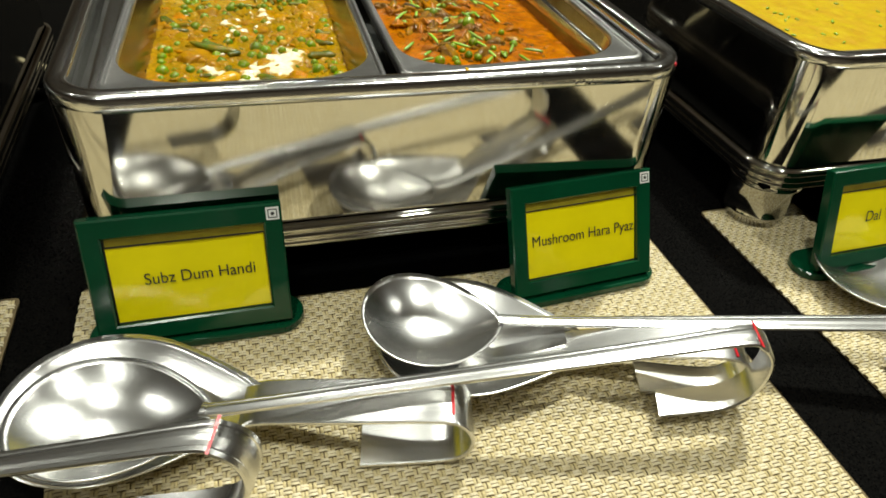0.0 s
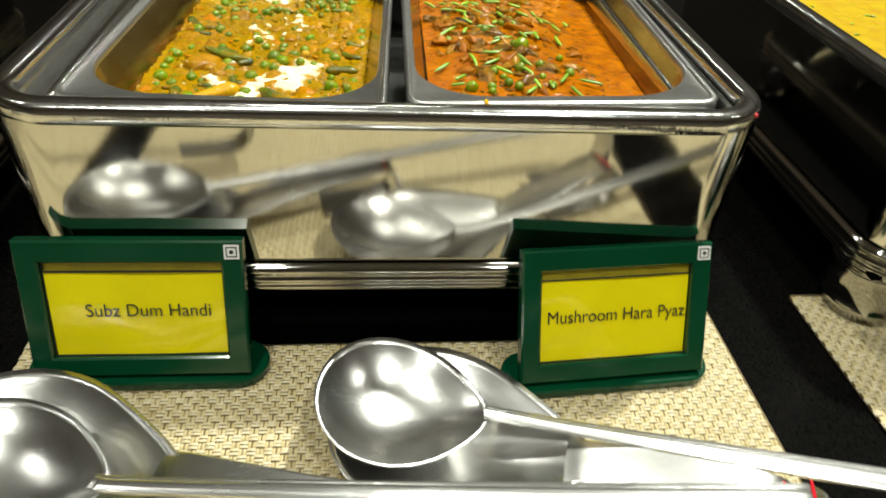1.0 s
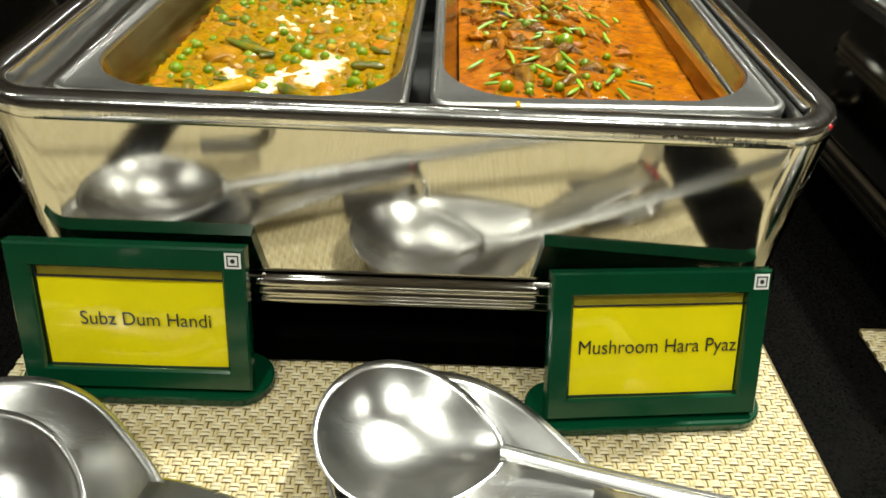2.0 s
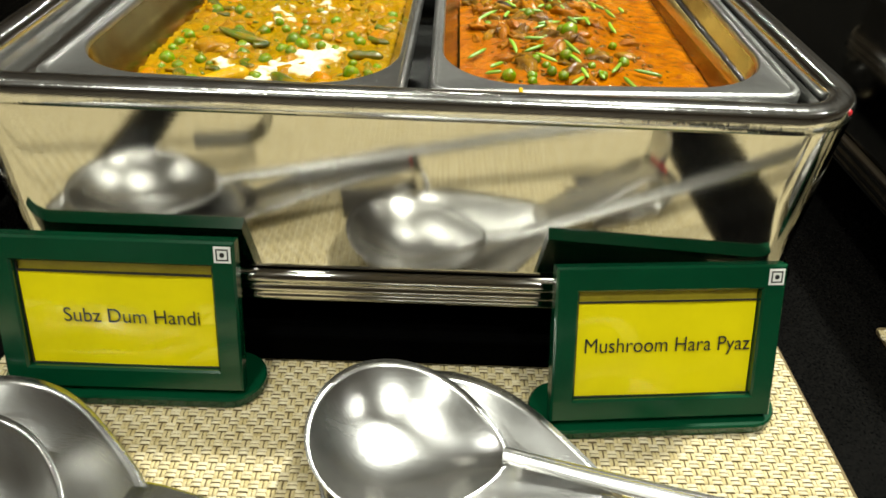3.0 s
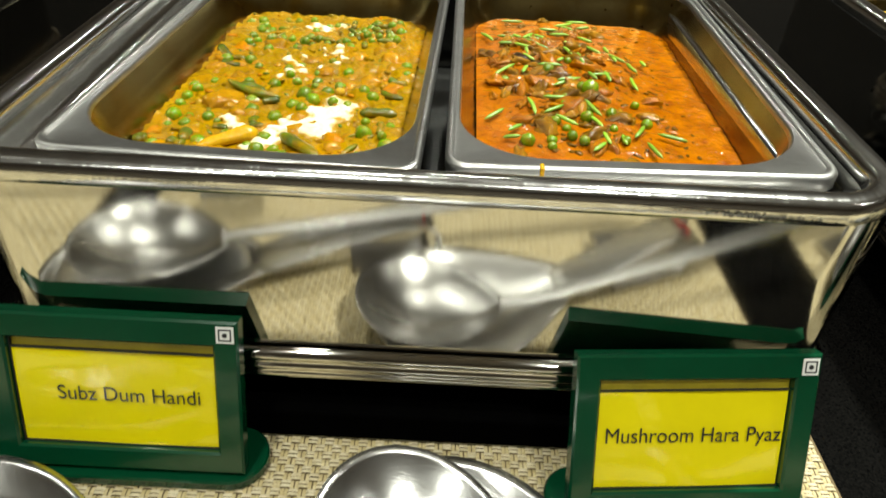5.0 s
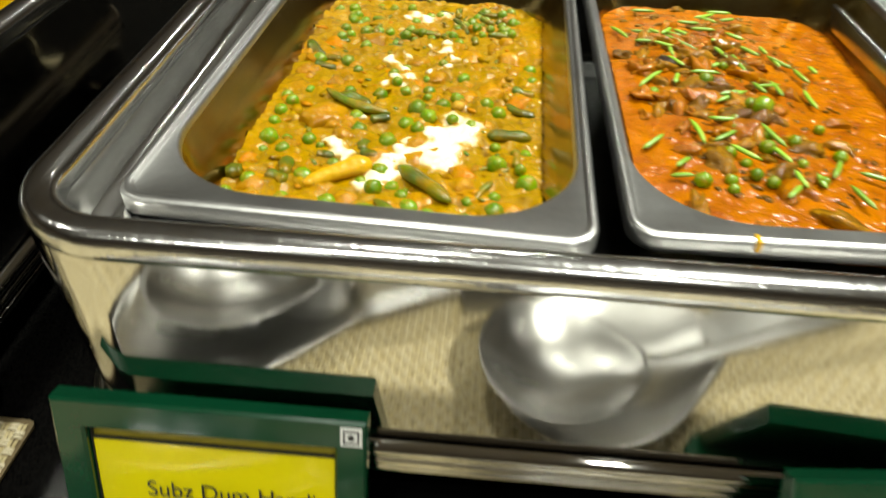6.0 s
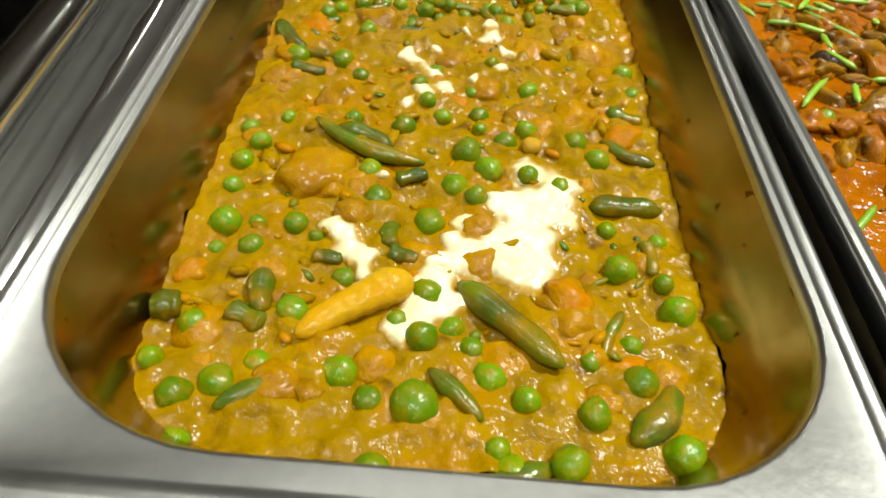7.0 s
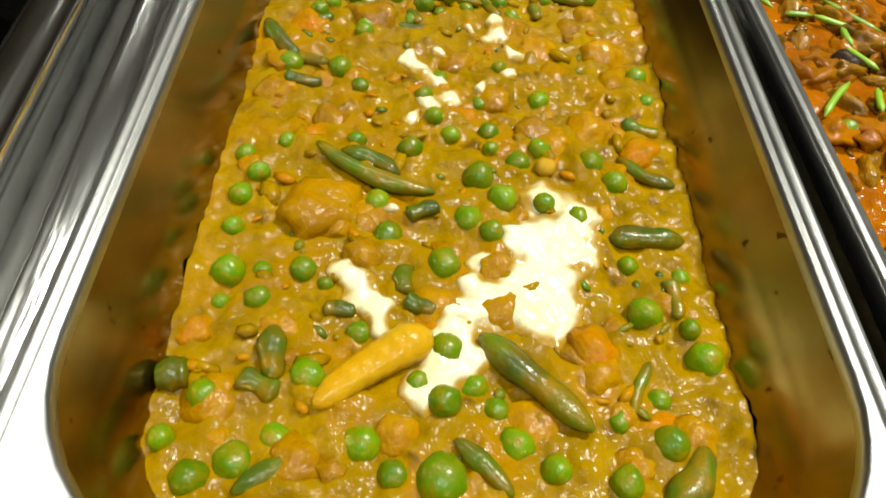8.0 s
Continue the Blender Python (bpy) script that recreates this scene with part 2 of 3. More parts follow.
# ---- placemats ----
def weave(width, length, cell):
    nx, ny = int(width / cell), int(length / cell)
    verts, faces = [], []
    rng = np.random.default_rng(4)
    long_way = ((-0.62, -0.0011), (-0.42, -0.00005), (0.42, -0.00005), (0.62, -0.0011))
    short_way = ((-0.50, -0.0012), (-0.30, -0.00015), (0.30, -0.00015), (0.50, -0.0012))
    for i in range(nx):
        for j in range(ny):
            cx, cy = (i + 0.5) * cell - width / 2, (j + 0.5) * cell - length / 2
            along = (i + j) % 2
            for side in (-0.25, 0.25):
                k = len(verts)
                dz, sh = rng.uniform(-0.00015, 0.0), rng.uniform(-0.05, 0.05)
                for u, z in (long_way if along else short_way):
                    for w in (-0.20, 0.0, 0.20):
                        a, b = u * cell, (side + sh + w) * cell
                        verts.append((cx + (a if along else b), cy + (b if along else a), z + dz - (0.00055 if w else 0)))
                for q in range(3):
                    for w in range(2):
                        f = (k + q * 3 + w, k + q * 3 + w + 3, k + q * 3 + w + 4, k + q * 3 + w + 1)
                        faces.append(f if along else f[::-1])
    return verts, [f[::-1] for f in faces]


MATW, MATL = 0.418, 0.36
weave_mesh = mesh_of("weave", *weave(MATW, MATL, 0.0042), STRAW)
weave_mesh.materials.append(STRAWWARP)
cells = int(MATL / 0.0042)
weave_mesh.polygons.foreach_set("material_index", [1 - (k // 12 // cells + k // 12 % cells) % 2 for k in range(len(weave_mesh.polygons))])
edge_v, edge_f = loft(rings(MATW / 2 - 0.0015, MATL / 2 - 0.0015, 0.002, [(0, -0.0036), (0.001, -0.0034), (0.0012, -0.0016), (0, -0.0015)], 2), True, True)
core_mesh = mesh_of("core", edge_v, edge_f, STRAWDARK, False)
for mx, my, rz, note in ((0.0, -0.182, 0, "under two spoon pairs"), (0.484, -0.175, 0.6, "beside the dal"), (-0.456, -0.180, -0.5, "with its edge on bare granite")):
    placemat = empty("placemat", mx, my, 0, rz, "beige basket-woven placemat " + note, "placemat", "placemats along the counter")
    add("core", core_mesh, placemat, None, "darker woven backing")
    tagged(add("weave", weave_mesh, placemat, None, "pale straw-coloured basket weave"), kind="stuff")


# ---- chafing dishes ----
HX, HY, CY = 0.192, 0.1905, 0.1545
RIM_Z = 0.1455


def chafer(x, y, rz, label):
    c = empty("chafing_dish", x, y + CY, TOP, rz, label, "chafing dish", "chafing dishes in a row")
    z0 = -TOP
    loops = []
    for a in [212] + list(range(200, -81, -14)):
        ca, sa = math.cos(radians(a)), math.sin(radians(a))
        ca, sa = math.copysign(abs(ca) ** 0.75, ca), math.copysign(abs(sa) ** 0.75, sa)
        dx, dy = -0.0050 + 0.0062 * ca, -0.0050 + 0.0062 * ca
        loops.append([(px, py, z0 + RIM_Z + 0.0062 * sa) for px, py in rrect(HX + dx, HY + dy, 0.034 + dx, 14)])
    v, f = loft(loops)
    add("rim", mesh_of("rim", v, f, RIMSTEEL), c, None, "rolled bright steel rim")
    v, f = loft(rings(HX, HY, 0.030, [(-0.0004 - 0.0014 * k / 6, z0 + 0.1420 - 0.01435 * k) for k in range(7)], 10))
    add("body", mesh_of("body", v, f, POLISHED), c, None, "mirror-polished steel side")
    prof = [(a, b + 0.0115) for a, b in [(-0.0008, 0.0475), (0.0022, 0.0468), (0.0036, 0.0450), (0.0036, 0.0428), (0.0020, 0.0410), (0.0016, 0.0402), (0.0030, 0.0392), (0.0034, 0.0375), (0.0026, 0.0360), (0.0014, 0.0352), (0.0026, 0.0342), (0.0030, 0.0322), (0.0020, 0.0305), (-0.004, 0.0295)]]
    v, f = loft(rings(HX, HY, 0.030, [(d, z0 + z) for d, z in prof], 10))
    add("base_trim", mesh_of("base_trim", v, f, POLISHED), c, None, "ribbed steel band")
    ledge = ((-0.0100, -0.0100, 0.1440), (-0.0120, -0.0120, 0.1370), (-0.0135, -0.0135, 0.1322), (-0.0160, -0.0160, 0.1306), (-0.0195, -0.0195, 0.1304), (-0.0210, -0.0210, 0.1296), (-0.0225, -0.0225, 0.1304), (-0.0245, -0.0335, 0.1302), (-0.0255, -0.0345, 0.1288), (-0.0260, -0.0350, 0.115))
    v, f = loft([[(px, py, z0 + z) for px, py in rrect(HX + dx, HY + dy, 0.034 + dx, 10)] for dx, dy, z in ledge])
    add("ledge", mesh_of("ledge", v, f, RIMSTEEL), c, None, "stepped steel ledge that carries the pans")
    # Water pan below the food pans, its darkness painted in for the shaded recess.
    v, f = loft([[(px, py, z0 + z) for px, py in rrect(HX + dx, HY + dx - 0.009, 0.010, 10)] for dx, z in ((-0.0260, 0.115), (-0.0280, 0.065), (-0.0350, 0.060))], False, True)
    add("water_pan", mesh_of("water_pan", v, f, SHADEDSTEEL), c, None, "steel water pan, shade of the recess put into its colour")
    # Added black sheet: its colour stands for the shade beneath the dish.
    part("underside", box(-HX + 0.004, HX - 0.004, -HY + 0.004, HY - 0.004, z0 + 0.041, z0 + 0.044), FLATBLACK, c, "near-black sheet, shade under the dish put into its colour")
    for sx in (-1, 1):
        for sy in (-1, 1):
            prof = [(0.024, 0.0480), (0.0300, 0.0475), (0.0305, 0.0455), (0.0290, 0.0440), (0.0300, 0.0430), (0.0300, 0.0405), (0.0280, 0.0390), (0.0255, 0.0130), (0.0265, 0.0115), (0.0250, 0.0100), (0.0235, 0.0045), (0.020, 0.0042)]
            fv, ff = loft([[(sx * (HX - 0.0285) + rr * math.cos(2 * math.pi * i / 24), sy * (HY - 0.0285) + rr * math.sin(2 * math.pi * i / 24), zz) for i in range(24)] for rr, zz in prof], True, True)
            add("foot", mesh_of("foot", fv, ff, POLISHED), c, None, "round ringed steel foot")
    return c


def hob(x, y):
    h = empty("induction_hob", x, y, TOP, 0, "low black glass induction hob under the chafing dish", "induction hob", "hobs under the chafing dishes")
    part("hob_body", box(-0.118, 0.118, -0.04, 0.30, 0.0045, 0.024, 0.002), FLATBLACK, h)
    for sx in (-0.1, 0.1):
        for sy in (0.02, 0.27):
            part("hob_foot", box(sx - 0.01, sx + 0.01, sy - 0.01, sy + 0.01, 0.0, 0.0045), FLATBLACK, h)
    return h


chafer(0.0, 0.0, 0.0, "polished steel chafing dish holding two curry pans")
chafer(0.481, 0.0, 0.0, "polished steel chafing dish of yellow dal")
chafer(-0.452, 0.0, 0.0, "polished steel chafing dish of orange curry")
for hob_x in (0.0, 0.481, -0.452):
    hob(hob_x, 0.0)


bm = bmesh.new()
bmesh.ops.create_uvsphere(bm, u_segments=12, v_segments=8, radius=0.0015)
sticker = part("red_sticker", bm, RED, bpy.data.objects["chafing_dish"], "small red dot on the rim corner", True)
sticker.matrix_basis = pose(0.1812, -0.0272 - CY, -TOP + 0.1480)

# ---- gastronorm pans ----
PAN_Z = 0.1383


def pan(x, y, z, hx, hy, label, rx=0, ry=0, rz=0):
    p = empty("food_pan", x, y, z, 0, label, "food pan", "steel food pans")
    p.matrix_basis = pose(x, y, z, rx, ry, rz)

    def ring(dx, dy, zz, r):
        return [(a, b, zz) for a, b in rrect(hx + dx, hy + dy, r, 10)]

    lip = ((-0.0008, -0.0008, -0.0075, 0.010), (0, 0, -0.0070, 0.011), (0, 0, -0.0015, 0.011), (-0.0006, -0.0008, -0.0004, 0.0105), (-0.0014, -0.0020, 0.0, 0.010), (-0.0028, -0.0038, 0.0, 0.009), (-0.0036, -0.0050, -0.0010, 0.008), (-0.0042, -0.0060, -0.0014, 0.007))
    mouth = ((-0.0050, -0.0105, -0.0014, 0.043), (-0.0056, -0.0114, -0.0018, 0.042), (-0.0062, -0.0120, -0.0030, 0.0415), (-0.0064, -0.0123, -0.0048, 0.041))
    wall = ((-0.0064, -0.0123, -0.0048, 0.041), (-0.0095, -0.0158, -0.0130, 0.036), (-0.0104, -0.0167, -0.0150, 0.035), (-0.0165, -0.0235, -0.0285, 0.027), (-0.0210, -0.0290, -0.0560, 0.024), (-0.0270, -0.0340, -0.0620, 0.020))
    add("flange", mesh_of("flange", *loft([ring(*q) for q in lip + mouth]), PANSTEEL), p, None, "dull brushed steel flange")
    add("well", mesh_of("well", *loft([ring(*q) for q in wall], False, True), WELLSTEEL), p, None, "sauce-stained steel well, the food's reflection also in its brown tint")
    return p


PHX, PHY = 0.0835, 0.1445
LEFT_PAN = (-0.0822, 0.1395, PAN_Z)
RIGHT_PAN = (0.0940, 0.1435, PAN_Z + 0.0030)
pan(*LEFT_PAN, PHX, PHY, "steel food pan filled with pea and bean curry", 0, 0, -2.2)
pan_right = pan(*RIGHT_PAN, PHX + 0.002, PHY, "steel food pan filled with red mushroom curry, tipped a little", 0.4, -1.9, -0.8)
part("drip", box(-0.0445, -0.0425, -0.1455, -0.1405, -0.004, 0.0006, 0.0006), CORN, pan_right, "dried orange sauce drip")
pan(0.481, 0.157, PAN_Z, 0.174, 0.1625, "wide steel food pan of yellow dal")
pan(-0.452, 0.157, PAN_Z, 0.174, 0.1625, "wide steel food pan of orange curry")


# ---- food ----
def clamp_rr(x, y, hx, hy, r):
    """The place (x, y), drawn back into a rounded rectangle."""
    x, y = max(-hx, min(hx, x)), max(-hy, min(hy, y))
    ox, oy = abs(x) - (hx - r), abs(y) - (hy - r)
    if ox > 0 and oy > 0:
        far = math.hypot(ox, oy)
        if far > r:
            x = math.copysign(hx - r + ox * r / far, x)
            y = math.copysign(hy - r + oy * r / far, y)
    return x, y


def waves(x, y, amount, seed):
    a = noise.noise((x * 55, y * 55, seed)) * 0.9
    b = (0.5 - abs(noise.noise((x * 95, y * 95, seed + 3)))) * 1.1
    c = noise.noise((x * 260, y * 260, seed + 7)) * 0.45
    near = noise.voronoi((x * 115, y * 115, seed))[0]
    return amount * (a + b + c + 0.9 * (0.45 - near[0]))


def sauce(parent, hx, hy, r, step, amount, seed, mat, ox=0.0, oy=0.0, turn=0.0, name="sauce"):
    """A sheet of sauce that fills a rounded oblong, its middle at (ox, oy) and turned by so many degrees."""
    ct, st = math.cos(radians(turn)), math.sin(radians(turn))
    nx, ny = int(2 * hx / step) + 1, int(2 * hy / step) + 1
    verts, faces = [], []
    for j in range(ny):
        for i in range(nx):
            x, y = clamp_rr(-hx + 2 * hx * i / (nx - 1), -hy + 2 * hy * j / (ny - 1), hx, hy, r)
            x, y = ox + ct * x - st * y, oy + st * x + ct * y
            verts.append((x, y, waves(x, y, amount, seed)))
    for j in range(ny - 1):
        for i in range(nx - 1):
            a = j * nx + i
            faces.append((a, a + 1, a + nx + 1, a + nx))
    return add(name, mesh_of(name, verts, faces, mat), parent)


def lump(seed, rough=0.14, n=2, flat=1.0):
    """A rounded uneven lump of radius 1."""
    bm = bmesh.new()
    bmesh.ops.create_icosphere(bm, subdivisions=n, radius=1)
    for v in bm.verts:
        d = v.co.normalized()
        k = 1 + rough * noise.noise(d * 1.6 + Vector((seed * 3.1, 0, 0))) * 1.6 + rough * 0.5 * noise.noise(d * 4 + Vector((0, seed * 2.3, 0)))
        v.co = d * k
        v.co.z *= flat
    return bm


def lump_mesh(name, seed, mat, rough=0.14, n=2, flat=1.0):
    bm = lump(seed, rough, n, flat)
    me = bpy.data.meshes.new(name)
    bm.to_mesh(me)
    bm.free()
    me.materials.append(mat)
    me.polygons.foreach_set("use_smooth", [True] * len(me.polygons))
    return me


def rod(name, a, b, ra, rb, mat, bend=0.0, seed=0, sides=10, stations=9, ridge=0.05, cut=0.12, kernels=0.0):
    """A tapered, slightly bent rod from a to b with rounded ends, as a mesh round the middle of a and b."""
    a, b = Vector(a), Vector(b)
    mid, way = (a + b) / 2, b - a
    across = Vector((-way.y, way.x, 0)).normalized()
    up = way.normalized().cross(across)
    loops = []
    for k in range(stations):
        s = k / (stations - 1)
        c = a.lerp(b, s) - mid + across * bend * math.sin(math.pi * s) * way.length
        e = min(s, 1 - s)
        w = (ra + (rb - ra) * s) * math.sqrt(max(0.05, 1 - max(0, 1 - e / cut) ** 2)) * (1 + ridge * math.sin(9 * s + seed))
        loop = []
        for q in range(sides):
            t = 2 * math.pi * q / sides
            k2 = w * (1 + 2.4 * ridge * noise.noise((3 * s + seed, 1.3 * math.cos(t), 1.3 * math.sin(t)))) * (1 + kernels * math.sin(15 * math.pi * s + (q % 2) * math.pi) * (0.5 + 0.5 * math.cos(q * math.pi)))
            loop.append(tuple(c + k2 * (math.cos(t) * across + 0.8 * math.sin(t) * up)))
        loops.append(loop)
    v, f = loft(loops, True, True)
    return mesh_of(name, v, f, mat), mid


rng = random.Random(7)
FOOD_Z = 0.1105
CX, CYF = -0.0875, 0.1565
curry = empty("vegetable_curry", CX, CYF, FOOD_Z, 0, "golden pea, bean and baby corn curry with cream", "curry")
sauce(curry, PHX - 0.0158, PHY - 0.0228, 0.027, 0.0009, 0.0024, 2.0, SAUCE, LEFT_PAN[0] - CX, LEFT_PAN[1] - CYF, -2.2)


def level(wx, wy):
    return waves(wx - CX, wy - CYF, 0.0024, 2.0)


PEAS_A = [(-113,185,34),(-136,167,42),(-120,165,42),(-113,158,30),(-88,165,38),(-68,169,25),(-93,153,33),(-75,153,28),(-56,155,38),(-20,171,39),(-19,158,34),(-90,143,30),(-85,137,31),(-73,140,35),(-73,132,26),(-133,131,29),(-113,132,31),(-97,130,37),(-65,128,44),(-58,133,35),(-43,128,42),(-37,120,41),(-144,126,31),(-139,117,33),(-143,110,35),(-77,120,51),(-71,112,44),(-81,104,41)]
PEAS_B = [(-75,99,37),(-59,111,33),(-50,106,32),(-106,110,40),(-103,98,44),(-143,98,31),(-88,89,45),(-124,86,35),(-142,84,45),(-134,85,27),(-134,77,38),(-143,76,26),(-118,82,22),(-109,68,33),(-88,64,44),(-82,55,41),(-89,50,40),(-95,55,27),(-77,49,34),(-120,56,46),(-142,51,38),(-126,42,39),(-107,41,46),(-142,33,42),(-134,37,45)]
PEAS_C = [(-149,41,30),(-100,34,38),(-90,33,59),(-73,41,42),(-65,35,33),(-50,32,38),(-37,75,46),(-24,88,29),(-27,70,28),(-24,63,49),(-38,52,32),(-49,46,28),(-38,41,45),(-38,91,27),(-98,17,39),(-69,18,50),(-57,20,46),(-32,23,48),(-139,22,36),(-72,23,31),(-26,237,32),(-104,245,34),(-125,203,32),(-113,190,34),(-129,197,32),(-77,204,30)]
pea_meshes = [lump_mesh("pea", k, PEA, 0.05 + 0.025 * k, 3 if k < 3 else 2) for k in range(5)]


def pea(parent, wx, wy, r, base, ox, oy, sink=0.25):
    m = pose(wx - ox, wy - oy, base + r * sink, rng.uniform(0, 360), rng.uniform(0, 360), rng.uniform(0, 360)) @ Matrix.Diagonal((r, r * rng.uniform(0.9, 1.0), r * rng.uniform(0.9, 1.02), 1))
    add("pea", rng.choice(pea_meshes), parent, m)


for px, py, r in PEAS_A + PEAS_B + PEAS_C:
    wx, wy = px / 1000, py / 1000
    pea(curry, wx, wy, r / 10000 * 1.02, level(wx, wy), CX, CYF, rng.uniform(-0.42, 0.10))
for k in range(46):
    wx, wy = rng.uniform(-0.138, -0.022), rng.uniform(0.195, 0.252)
    pea(curry, wx, wy, rng.uniform(0.0028, 0.0042), level(wx, wy), CX, CYF, rng.uniform(-0.5, 0.2))

BEANS = [(-80,67,39,-56,43,33),(-42,99,38,-21,99,32),(-124,128,26,-90,113,28),(-137,159,26,-125,158,22),(-153,55,39,-146,56,39),(-129,69,34,-127,54,33),(-135,55,30,-126,51,27),(-98,77,29,-90,74,23),(-29,85,22,-29,73,18),(-30,40,40,-43,25,38),(-87,41,24,-75,29,23),(-133,30,23,-117,38,23),(-30,146,26,-18,143,23),(-34,131,25,-19,119,25)]
BEANS_B = [(-98,103,25,-89,107,22),(-118,74,23,-110,74,20),(-98,88,26,-98,79,26),(-146,189,33,-134,171,31),(-117,127,26,-100,120,30),(-39,61,18,-46,47,14),(-66,232,24,-56,214,22),(-44,214,24,-30,212,20),(-124,166,24,-134,172,22),(-60,20,30,-78,14,28),(-110,15,26,-128,14,24)]
for k, (ax, ay, ra, bx, by, rb) in enumerate(BEANS + BEANS_B):
    za, zb = level(ax / 1000, ay / 1000), level(bx / 1000, by / 1000)
    lift = 0.0005 if k else 0.0022
    me, mid = rod("green_bean", (ax / 1000, ay / 1000, za + lift), (bx / 1000, by / 1000, zb + lift), ra / 10000, rb / 10000, BEAN, rng.uniform(-0.10, 0.10), k, 12, 15, 0.09, 0.34 if math.hypot(ax - bx, ay - by) > 14 else 0.10)
    add("green_bean", me, curry, pose(mid.x - CX, mid.y - CYF, mid.z))
for k in range(16):
    wx, wy, a, ln = rng.uniform(-0.134, -0.03), rng.uniform(0.19, 0.247), rng.uniform(0, 6.3), rng.uniform(0.004, 0.010)
    z = level(wx, wy) + 0.0003
    me, mid = rod("green_bean", (wx - ln * math.cos(a), wy - ln * math.sin(a), z), (wx + ln * math.cos(a), wy + ln * math.sin(a), z), 0.0023, 0.002, BEAN, 0.05, k)
    add("green_bean", me, curry, pose(mid.x - CX, mid.y - CYF, mid.z))

me, mid = rod("baby_corn", (-0.118, 0.048, level(-0.118, 0.048) + 0.0012), (-0.092, 0.067, level(-0.092, 0.067) + 0.002), 0.0030, 0.0056, CORN, 0.03, 1, 24, 46, 0.03, 0.22, 0.04)
add("baby_corn", me, curry, pose(mid.x - CX, mid.y - CYF, mid.z), "yellow baby corn cob")
corn_mesh = lump_mesh("corn_kernel", 3, CORN, 0.1)
add("corn_kernel", corn_mesh, curry, pose(-0.057 - CX, 0.125 - CYF, 0.001) @ Matrix.Diagonal((0.0034, 0.0033, 0.0028, 1)), "yellow sweetcorn kernel")
CHUNKS = [(-52,64,75,1),(-132,191,70,1),(-26,134,70,1),(-148,68,50,1),(-122,106,125,0),(-110,196,110,0),(-42,144,70,0),(-30,183,95,0),(-100,43,62,0),(-125,136,45,1),(-53,183,80,0),(-102,164,42,0),(-109,91,58,0),(-75,88,50,0),(-47,36,60,0),(-128,14,60,1)]
chunk_meshes = {0: [lump_mesh("potato_piece", 11 + k, POTATO, 0.20, 3, 0.62) for k in range(6)], 1: [lump_mesh("carrot_piece", 21 + k, CARROT, 0.20, 3, 0.60) for k in range(4)]}
for px, py, r, kind in CHUNKS:
    wx, wy, r = px / 1000, py / 1000, r / 10000
    add(("potato_piece", "carrot_piece")[kind], rng.choice(chunk_meshes[kind]), curry, pose(wx - CX, wy - CYF, level(wx, wy) - r * 0.22, rng.uniform(-12, 12), rng.uniform(-12, 12), rng.uniform(0, 360)) @ Matrix.Diagonal((r, r * rng.uniform(0.75, 1), r, 1)), ("sauce-coated potato piece", "orange carrot piece")[kind])
for k in range(70):
    wx, wy, r, kind = rng.uniform(-0.143, -0.026), rng.uniform(0.026, 0.252), rng.uniform(0.003, 0.0085), int(rng.random() < 0.12)
    add(("potato_piece", "carrot_piece")[kind], rng.choice(chunk_meshes[kind]), curry, pose(wx - CX, wy - CYF, level(wx, wy) - r * 0.42, rng.uniform(-15, 15), rng.uniform(-15, 15), rng.uniform(0, 360)) @ Matrix.Diagonal((r, r * rng.uniform(0.6, 1), r, 1)))

POOLS = {
    "near": [(-59,113,57),(-49,107,57),(-53,95,70),(-61,97,70),(-68,98,40),(-62,84,78),(-70,78,70),(-62,72,60),(-79,75,50),(-78,89,28),(-82,83,26),(-86,75,28),(-88,67,46),(-83,62,46),(-88,59,50),(-93,55,48),(-95,50,27)],
    "side": [(-115,87,32),(-110,81,43),(-107,74,38),(-104,69,28),(-102,106,22),(-104,75,30)],
    "far": [(-98,173,27),(-95,168,31),(-89,163,36),(-92,151,38),(-97,143,25),(-84,153,35),(-74,159,26),(-65,167,27),(-62,179,32),(-67,188,42),(-68,196,30),(-77,190,27),(-88,177,25)],
    "farthest": [(-89,237,52),(-82,230,52),(-72,237,46),(-62,228,33),(-94,229,30)],
}


